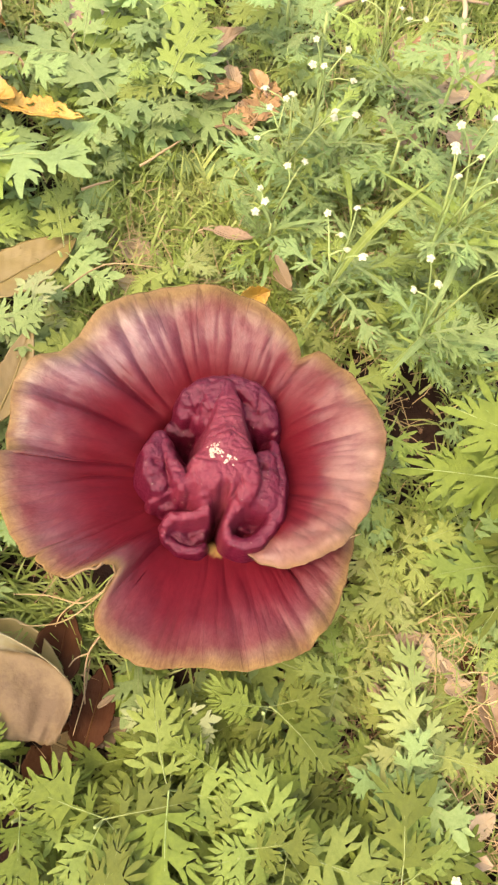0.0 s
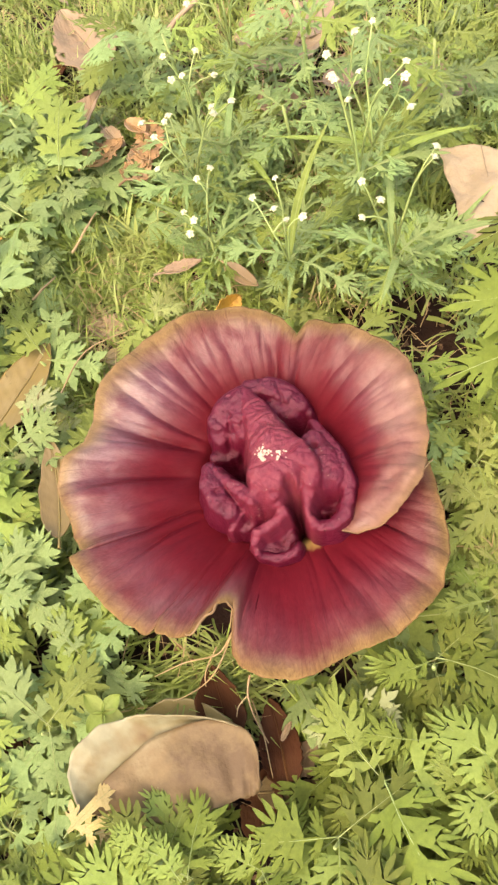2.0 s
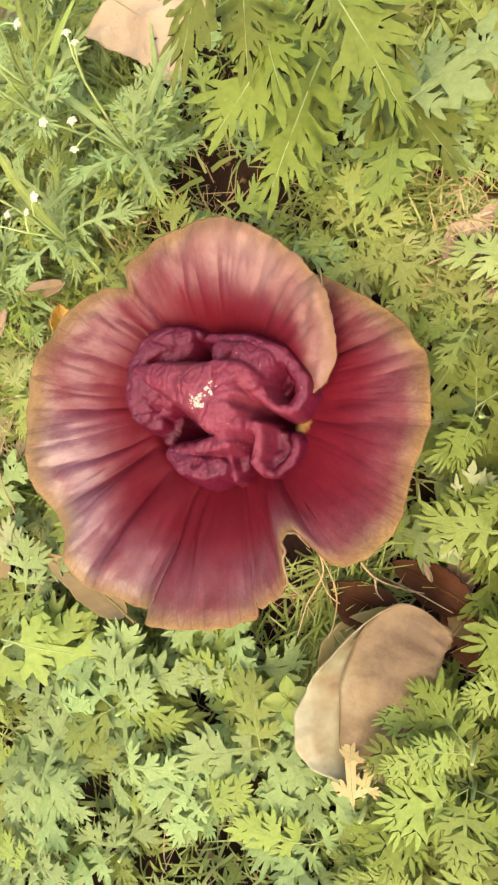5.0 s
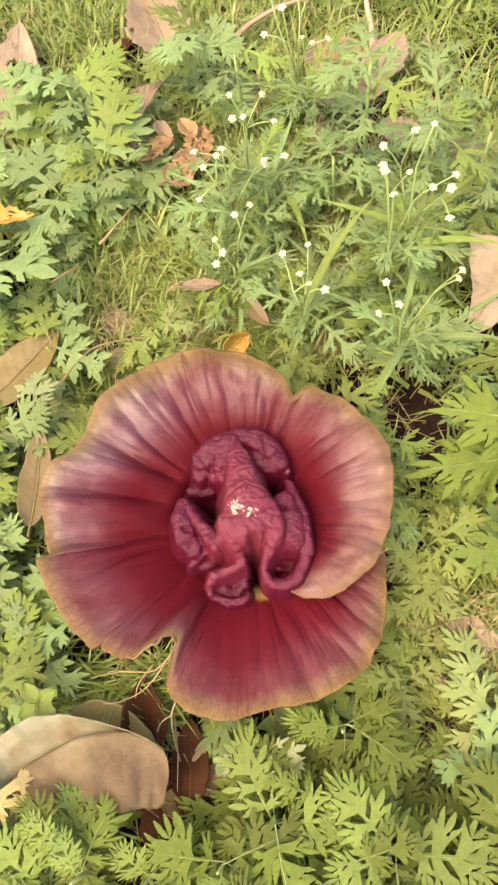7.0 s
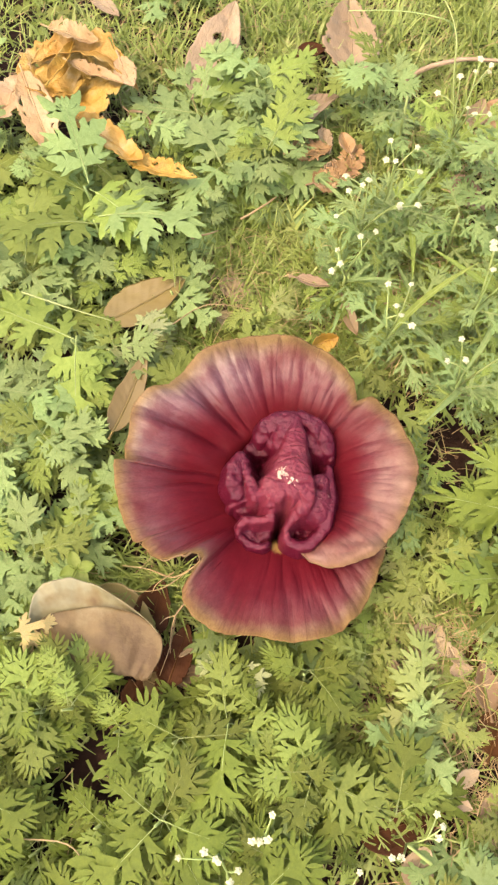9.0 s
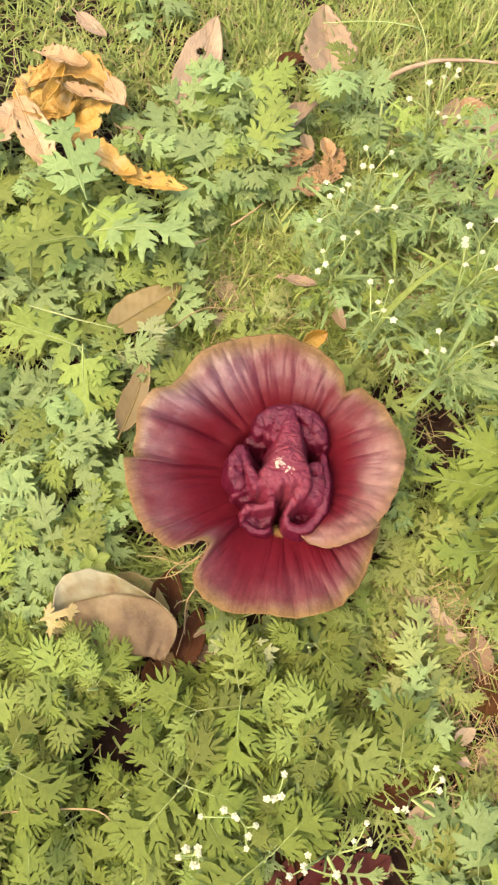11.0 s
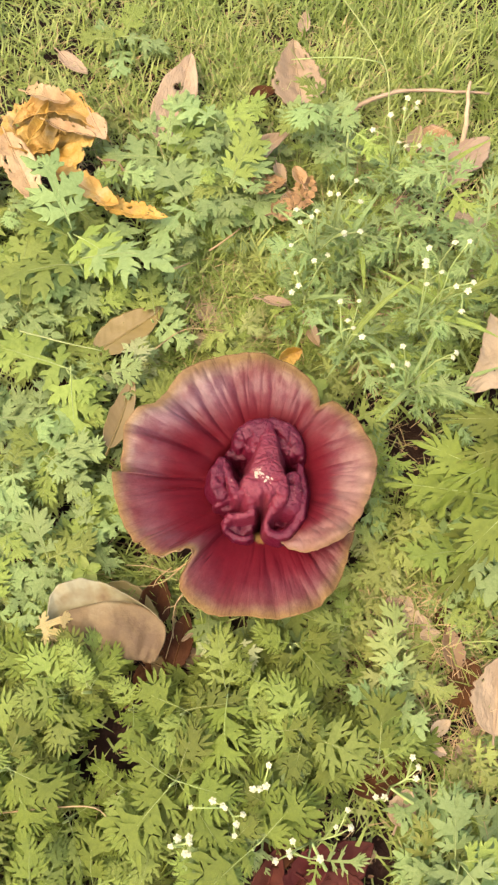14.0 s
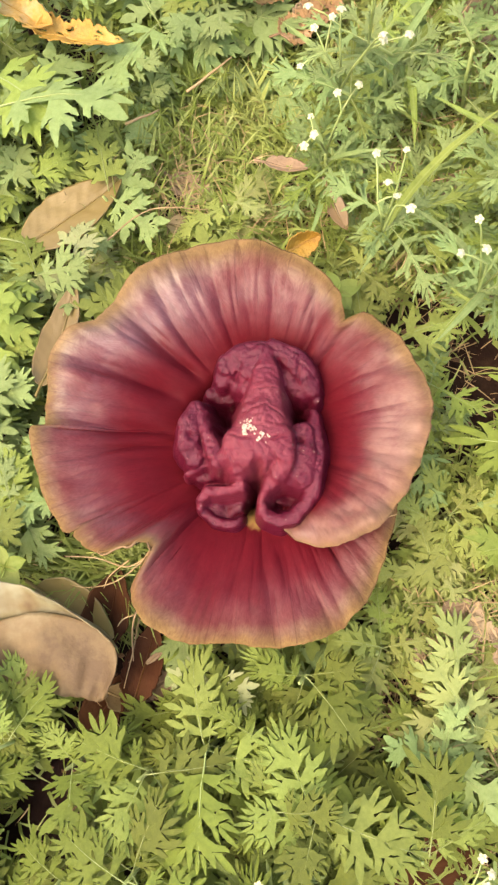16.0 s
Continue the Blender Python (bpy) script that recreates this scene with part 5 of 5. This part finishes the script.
for k, (x, y, yaw, size) in enumerate(((0.134, -0.094, 20, 0.020), (0.146, -0.098, 80, 0.016), (0.150, -0.108, -30, 0.022), (0.160, -0.113, 120, 0.018), (0.141, -0.116, 55, 0.015), (0.166, -0.124, 10, 0.020), (0.110, -0.128, -60, 0.014), (0.172, -0.205, 30, 0.022), (0.168, -0.225, -20, 0.018))):
    dead_leaf(x, y, 0.030, yaw, size, size * 0.6, BUFF if k % 3 else PINK, "crumbled pinkish-tan leaf scrap in straw", 80 + k, cup=0.7, ragged=0.3, wave=0.25, rib=False)
dead_leaf(0.188, -0.112, 0.02, 41, 0.032, 0.035, BROWN, "brown dead leaf behind grass tuft", 38)
torn_leaf("large pale tan dead leaf torn to a point", BUFF, [(0.206, 0.120), (0.220, 0.148), (0.226, 0.172), (0.236, 0.204)], [(0.212, 0.113), (0.240, 0.118), (0.268, 0.108), (0.292, 0.158)], 0.058)
dead_leaf(0.350, 0.128, 0.055, -40, 0.085, 0.044, PINK, "pale pink-tan dead leaf under tall weeds", 40, ragged=0.14)
dead_leaf(0.279, 0.283, 0.03, -39, 0.081, 0.045, PINK, "pale pinkish dead leaf in grass", 41, ragged=0.14)
dead_leaf(0.322, 0.158, 0.050, -55, 0.066, 0.036, PINK, "pale dead leaf lying behind another", 42, ragged=0.14)
dead_leaf(-0.244, 0.548, 0.02, -40, 0.051, 0.02, PINK, "small pinkish dead leaf in grass", 43, ragged=0.14)
dead_leaf(0.140, -0.112, 0.015, -15, 0.043, 0.03, PINK, "pinkish dry leaf scrap under straw", 44, ragged=0.3)
dead_leaf(-0.237, -0.066, 0.015, -32, 0.025, 0.03, BROWN, "brown dead leaf in weed shade", 45)
dead_leaf(-0.264, 0.424, 0.05, 41, 0.088, 0.075, ORANGE, "crumpled torn orange-brown dead leaf", 4, ragged=0.32, wave=0.16, curl=0.3)
dead_leaf(-0.237, 0.415, 0.066, -9, 0.114, 0.034, ORANGE, "arched torn orange dead leaf", 5, ragged=0.3, wave=0.2, curl=-0.3, sweep=0.026, cup=0.7)
dead_leaf(-0.240, 0.405, 0.046, 25, 0.105, 0.085, ORANGE, "crumpled orange dead leaf under its torn flaps", 64, wave=0.14, cup=0.2, ragged=0.22)
dead_leaf(-0.258, 0.418, 0.066, 78, 0.060, 0.016, ORANGE, "rolled bright orange dead leaf strip", 66, wave=0.3, cup=1.2)
dead_leaf(-0.222, 0.412, 0.064, -18, 0.060, 0.014, CREAM, "curled cream torn leaf edge", 67, wave=0.4, cup=1.0, ragged=0.3)
dead_leaf(-0.250, 0.447, 0.075, -10, 0.053, 0.022, CREAM, "crinkled cream dead leaf edge", 46, ragged=0.35, wave=0.3, cup=0.8)
dead_leaf(-0.192, 0.413, 0.066, -61, 0.043, 0.022, CREAM, "crinkled cream dead leaf flap", 47, ragged=0.25, wave=0.25)
dead_leaf(-0.272, 0.359, 0.055, -62, 0.108, 0.036, CREAM, "torn cream-tan dead leaf flap", 7, ragged=0.3, wave=0.15)
dead_leaf(-0.309, 0.385, 0.05, 68, 0.080, 0.035, CREAM, "crumpled cream dead leaf scrap", 48, ragged=0.4, wave=0.25)
dead_leaf(-0.195, 0.330, 0.066, -29, 0.083, 0.03, ORANGE, "shrivelled orange dead leaf strip", 6, ragged=0.35, wave=0.25, cup=0.8)
dead_leaf(-0.141, 0.305, 0.060, -12, 0.072, 0.024, ORANGE, "shrivelled frayed orange dead leaf tip", 49, ragged=0.45, wave=0.3, cup=0.9)
dead_leaf(0.085, 0.215, 0.030, 60, 0.034, 0.014, TAN, "narrow tan dead leaf in grass", 50, cup=0.7, ragged=0.2)
dead_leaf(0.135, 0.205, 0.028, -30, 0.030, 0.020, PINK, "pinkish dead leaf scrap in grass", 51, ragged=0.3, wave=0.15)
dead_leaf(0.115, 0.310, 0.030, 20, 0.034, 0.022, PINK, "pinkish dead leaf scrap in grass", 52, ragged=0.25, wave=0.12)
dead_leaf(0.160, 0.335, 0.035, -50, 0.050, 0.030, DULL, "dull pale dead leaf under flower stalks", 53, wave=0.1)
dead_leaf(0.055, 0.250, 0.025, 85, 0.026, 0.014, BROWN, "small brown dead leaf in grass", 54, cup=0.6, ragged=0.3)
dead_leaf(0.180, 0.125, 0.025, 15, 0.030, 0.018, PINK, "pinkish dead leaf scrap under weeds", 55, ragged=0.3, wave=0.15)
dead_leaf(0.155, -0.150, 0.022, 30, 0.036, 0.022, BROWN, "brown crumpled dead leaf in straw", 56, ragged=0.3, wave=0.2)
dead_leaf(0.185, -0.135, 0.030, 100, 0.040, 0.020, TAN, "curled tan dead leaf in straw", 57, cup=0.8, ragged=0.2)
dead_leaf(0.123, -0.245, 0.020, 20, 0.070, 0.040, BROWN, "orange-brown dead leaf under weeds", 58, wave=0.08)
dead_leaf(0.084, -0.322, 0.018, 35, 0.066, 0.038, DARK_RED, "dark red dead leaf under flower stalks", 59, wave=0.18, ragged=0.15)



# ---------------------------------------------------------------- stalks, twigs and a seedling
def stalk(name, points, radius, mat, label, category):
    """A thin bent rod through the points."""
    sv, sf = [], []
    pts = [Vector(p) for p in points]
    fine = []
    for i in range(len(pts) - 1):
        a, b, c, e = pts[max(i - 1, 0)], pts[i], pts[i + 1], pts[min(i + 2, len(pts) - 1)]
        for k in range(6):
            t = k / 6
            fine.append(0.5 * (2 * b + (c - a) * t + (2 * a - 5 * b + 4 * c - e) * t * t + (3 * b - a - 3 * c + e) * t ** 3))
    fine.append(pts[-1])
    base = fine[0].copy()
    n = len(fine)
    tube(sv, sf, [p - base + Vector((radius * 0.5 * noise.noise(p * 60), radius * 0.5 * noise.noise(p * 75), 0.0008 * noise.noise(p * 90))) for p in fine], [radius * (1 - 0.6 * i / n) for i in range(n)], 6)
    ob = tagged(new(name, mesh_of(name, sv, sf, [mat])), label, category)
    ob.location = base
    return ob


stalk("twig", [(0.095, 0.487, 0.02), (0.12, 0.495, 0.035), (0.166, 0.505, 0.04), (0.261, 0.513, 0.03)], 0.0034, TWIG, "bent dry pinkish twig lying on grass", "twig")
stalk("twig", [(0.226, 0.429, 0.02), (0.228, 0.459, 0.035), (0.234, 0.515, 0.045)], 0.0042, TWIG, "short thick dry twig leaning on dead leaves", "twig")
stalk("grass_stalk", [(0.155, 0.393, 0.0), (0.13, 0.418, 0.09), (0.119, 0.454, 0.13), (0.071, 0.511, 0.16)], 0.0011, STEM, "tall thin green grass stalk", "grass stalk")
stalk("grass_stalk", [(0.134, 0.541, 0.0), (0.123, 0.471, 0.11), (0.075, 0.461, 0.13), (0.02, 0.466, 0.12)], 0.001, STEM, "bent thin green grass stalk", "grass stalk")
stalk("dry_stem", [(-0.060, -0.066, 0.055), (-0.078, -0.078, 0.052), (-0.100, -0.073, 0.050), (-0.121, -0.073, 0.050)], 0.0007, CREAM, "pale dry rootlet under the flower", "dry stem")
stalk("dry_stem", [(-0.064, -0.070, 0.055), (-0.085, -0.087, 0.050), (-0.103, -0.092, 0.050), (-0.116, -0.091, 0.048)], 0.0006, CREAM, "pale dry rootlet under the flower", "dry stem")
stalk("dry_stem", [(-0.078, -0.074, 0.052), (-0.090, -0.084, 0.050), (-0.094, -0.092, 0.048)], 0.0006, CREAM, "pale dry rootlet under the flower", "dry stem")
stalk("dry_stem", [(-0.066, -0.098, 0.050), (-0.072, -0.108, 0.048), (-0.074, -0.122, 0.044), (-0.073, -0.137, 0.040)], 0.0008, CREAM, "thin forked pale root on dead leaves", "dry stem")
stalk("dry_stem", [(-0.072, -0.108, 0.048), (-0.080, -0.111, 0.046), (-0.084, -0.116, 0.044)], 0.0006, CREAM, "thin pale rootlet on dead leaves", "dry stem")
stalk("dry_stem", [(-0.073, -0.108, 0.03), (-0.074, -0.133, 0.04), (-0.08, -0.155, 0.03)], 0.0006, STRAW, "thin reddish dry stem on dead leaves", "dry stem")
stalk("dry_stem", [(-0.22, -0.291, 0.03), (-0.135, -0.279, 0.06), (-0.112, -0.292, 0.06)], 0.0008, STRAW, "thin pale dry grass stem lying on weeds", "dry stem")
stalk("dry_stem", [(-0.242, 0.152, 0.08), (-0.197, 0.139, 0.085), (-0.159, 0.133, 0.08)], 0.001, RIB, "pale leaf stalk among weeds", "leaf stalk")
stalk("dry_stem", [(-0.111, 0.151, 0.05), (-0.081, 0.172, 0.055), (-0.04, 0.175, 0.05)], 0.0007, STRAW, "thin pale dry stem behind the flower", "dry stem")
stalk("dry_stem", [(-0.061, 0.27, 0.05), (-0.04, 0.285, 0.055), (-0.029, 0.3, 0.05)], 0.0012, STRAW, "short golden dry stem", "dry stem")
stalk("dry_stem", [(-0.105, 0.244, 0.05), (-0.089, 0.247, 0.055), (-0.081, 0.255, 0.05)], 0.0012, STRAW, "short golden dry stem", "dry stem")
stalk("dry_stem", [(0.057, -0.058, 0.1), (0.08, -0.048, 0.108), (0.087, -0.046, 0.112)], 0.0005, STRAW, "thin dry grass stem lying on the flower", "dry stem")


def seedling(x, y, height, seed):
    """A seedling with a few smooth oval leaves."""
    rng = random.Random(seed)
    plant = tagged(new("seedling"), "small seedling with smooth oval green leaves", "plant")
    plant.location = (x, y, 0)
    sv, sf = [], []
    tube(sv, sf, [(0, 0, -0.01), (0.001, 0, height * 0.5), (0, 0, height)], [0.0012, 0.001, 0.0008], 5)
    part("stem", mesh_of("stem", sv, sf, [STEM]), plant)
    for k in range(4):
        ln, wd = rng.uniform(0.014, 0.020), rng.uniform(0.010, 0.014)
        verts, faces = [], []
        for i in range(11):
            u = i / 10
            half = wd / 2 * max(0.04, math.sin(math.pi * u ** 0.85)) ** 0.8
            for j in range(5):
                v = j / 2 - 1
                verts.append((u * ln, v * half, 0.002 * abs(v) + 0.12 * u * ln - 7 * (u * ln) ** 2))
        for i in range(10):
            for j in range(4):
                faces.append((i * 5 + j, i * 5 + 5 + j, i * 5 + 6 + j, i * 5 + 1 + j))
        me = mesh_of("leaf", verts, faces, [LEAF_GREEN])
        me.attributes.new("edge", "FLOAT", "POINT").data.foreach_set("value", [1.0] * len(verts))
        part("leaf", me, plant, Matrix.Translation((0, 0, height)) @ Euler((0, -0.15, radians(95 * k + 20))).to_matrix().to_4x4())
    return plant


seedling(-0.155, -0.082, 0.062, 4)
seedling(0.052, 0.115, 0.045, 6)

# ---------------------------------------------------------------- grass and litter
def blades(name, mat, rows, label):
    """Many thin blades in one mesh. rows: x, y, azimuth, length, width, lean from upright in radians, bend, z."""
    verts, faces = [], []
    for x, y, az, ln, w, lean, bend, z0 in rows:
        s = len(verts)
        ca, sa = math.cos(az), math.sin(az)
        px, pz, ang = 0.0, z0, lean
        for i in range(4):
            half = w * (0.5, 0.48, 0.34, 0.03)[i]
            for o in (-half, half):
                verts.append((x + ca * px - sa * o, y + sa * px + ca * o, pz))
            px, pz, ang = px + ln / 3 * math.sin(ang), pz + ln / 3 * math.cos(ang), ang + bend
        faces += [(s + 2 * i, s + 2 * i + 2, s + 2 * i + 3, s + 2 * i + 1) for i in range(3)]
    ob = new(name, mesh_of(name, verts, faces, [mat], smooth=True))
    return tagged(ob, label, name.replace("_", " "), kind="stuff")


def lawn():
    rng = random.Random(11)
    green, dry, crumbs = [], [], []
    while len(green) < 76000:
        x, y = rng.gauss(0, 0.45), rng.gauss(0.12, 0.5)
        if abs(x) > 1.15 or abs(y) > 1.15:
            continue
        grassy = max(smooth_step(0.08, 0.20, y) * (0.35 + 0.65 * smooth_step(-0.30, -0.05, x)), 0.5 * smooth_step(0.07, 0.11, x) * (1 - smooth_step(-0.06, 0.0, y)))
        if rng.random() > 0.22 + 0.78 * grassy or not free(x, y, 0.0, 0.75) and rng.random() < 0.88 or math.hypot(x - 0.150, y - 0.068) < 0.034 and rng.random() < 0.6:
            continue
        tuft = noise.noise(Vector((x * 14, y * 14, 0)))
        if tuft < -0.15 and rng.random() < 0.6:
            continue
        ln = rng.uniform(0.014, 0.040) * (1 + 0.2 * grassy) * (1 + 0.6 * max(0, tuft))
        green.append((x, y, rng.uniform(0, 6.28), ln, rng.uniform(0.0013, 0.0030) * (1.7 if rng.random() < 0.10 else 0.8), rng.uniform(0.2, 1.45), rng.uniform(-0.1, 0.7), rng.uniform(0.0, 0.012)))
    for _ in range(420):
        x, y = rng.gauss(-0.110, 0.024), rng.gauss(-0.084, 0.013)
        green.append((x, y, rng.uniform(2.6, 6.6), rng.uniform(0.030, 0.065), rng.uniform(0.0012, 0.0024), rng.uniform(0.3, 1.0), rng.uniform(0.15, 0.5), 0.0))
    for _ in range(110):
        x, y = rng.gauss(-0.074, 0.010), rng.gauss(-0.084, 0.010)
        green.append((x, y, rng.uniform(0, 6.28), rng.uniform(0.025, 0.055), rng.uniform(0.0012, 0.0026), rng.uniform(0.2, 0.9), rng.uniform(0.1, 0.5), 0.0))
    for _ in range(420):
        x, y = rng.gauss(0.150, 0.035), rng.gauss(-0.125, 0.040)
        green.append((x, y, rng.uniform(0, 6.28), rng.uniform(0.025, 0.055), rng.uniform(0.0008, 0.0018), rng.uniform(0.4, 1.4), rng.uniform(0.1, 0.8), rng.uniform(0, 0.02)))
    for _ in range(60):
        green.append((rng.gauss(0.178, 0.007), rng.gauss(-0.128, 0.010), rng.uniform(0, 6.28), rng.uniform(0.045, 0.075), rng.uniform(0.0010, 0.0018), rng.uniform(0.2, 0.9), rng.uniform(0.3, 0.7), 0.0))
    while len(dry) < 5000:
        x, y = rng.gauss(0, 0.45), rng.gauss(0.1, 0.5)
        if abs(x) > 1.1 or abs(y) > 1.1 or not free(x, y, 0.0, 0.9) and rng.random() < 0.85:
            continue
        dry.append((x, y, rng.uniform(0, 6.28), rng.uniform(0.012, 0.04), rng.uniform(0.0004, 0.0009), rng.uniform(0.9, 1.6), rng.uniform(-0.4, 0.6), rng.uniform(0.002, 0.02)))
    for cx, cy, spread, many, lift in ((0.10, 0.52, 0.10, 700, 0.035), (0.20, 0.36, 0.06, 360, 0.045), (-0.15, 0.56, 0.09, 420, 0.035), (-0.20, 0.42, 0.05, 160, 0.03), (-0.066, 0.205, 0.028, 260, 0.03), (0.150, -0.115, 0.030, 230, 0.036), (0.165, -0.095, 0.022, 80, 0.036), (0.110, -0.155, 0.025, 200, 0.02), (0.175, -0.155, 0.035, 260, 0.034), (0.10, 0.22, 0.04, 260, 0.035), (0.16, 0.26, 0.05, 260, 0.035), (0.0, 0.19, 0.03, 120, 0.03), (0.16, -0.24, 0.03, 160, 0.02), (-0.085, -0.10, 0.022, 16, 0.03), (0.19, -0.11, 0.03, 120, 0.02), (0.205, -0.205, 0.025, 140, 0.03), (0.195, -0.255, 0.03, 120, 0.03), (0.150, 0.066, 0.024, 40, 0.02), (0.115, 0.118, 0.02, 50, 0.03)):
        for _ in range(many):
            dry.append((rng.gauss(cx, spread), rng.gauss(cy, spread), rng.uniform(0, 6.28), rng.uniform(0.010, 0.034), rng.uniform(0.0004, 0.0009), rng.uniform(0.7, 1.6), rng.uniform(-0.5, 0.9), rng.uniform(0.002, lift)))
    while len(green) < 106000:
        x, y = rng.gauss(0, 1.3), rng.gauss(0, 1.3)
        if math.hypot(x, y) > 0.95:
            green.append((x, y, rng.uniform(0, 6.28), rng.uniform(0.03, 0.08), rng.uniform(0.003, 0.006), rng.uniform(0.1, 1.1), rng.uniform(0.1, 0.5), 0.0))
    blades("grass", GRASS, green, "short fine green grass between the weeds")
    blades("dry_grass", STRAW, dry, "loose tan dry grass lying on soil")
    verts, faces = [], []
    for k in range(9000):
        x, y = rng.gauss(0, 0.4), rng.gauss(0.05, 0.42)
        if rng.random() < 0.45:
            cx, cy = rng.choice([(0.15, -0.115), (0.11, -0.16), (0.10, 0.21), (0.17, 0.22), (0.08, 0.30), (0.16, 0.30), (0.06, 0.18), (0.18, -0.16), (0.19, -0.2), (-0.07, -0.14), (0.015, 0.37), (0.03, -0.31), (0.13, -0.09), (0.16, -0.10), (0.15, 0.48), (0.05, 0.56), (-0.10, 0.56), (0.24, 0.38), (0.20, 0.30), (0.06, -0.32)])
            x, y = rng.gauss(cx, 0.03), rng.gauss(cy, 0.03)
        r, s, z = rng.uniform(0.0012, 0.0045), len(verts), rng.uniform(0.002, 0.014)
        a0 = rng.uniform(0, 6.28)
        for q in range(5):
            a = a0 + 2 * math.pi * q / 5
            verts.append((x + r * rng.uniform(0.5, 1.1) * math.cos(a), y + 0.6 * r * rng.uniform(0.5, 1.1) * math.sin(a), z + rng.uniform(-0.002, 0.002)))
        faces.append(tuple(range(s, s + 5)))
    tagged(new("leaf_litter", mesh_of("leaf_litter", verts, faces, [CRUMB], smooth=False)), "crumbled brown leaf litter on the soil", "litter", kind="stuff")


lawn()
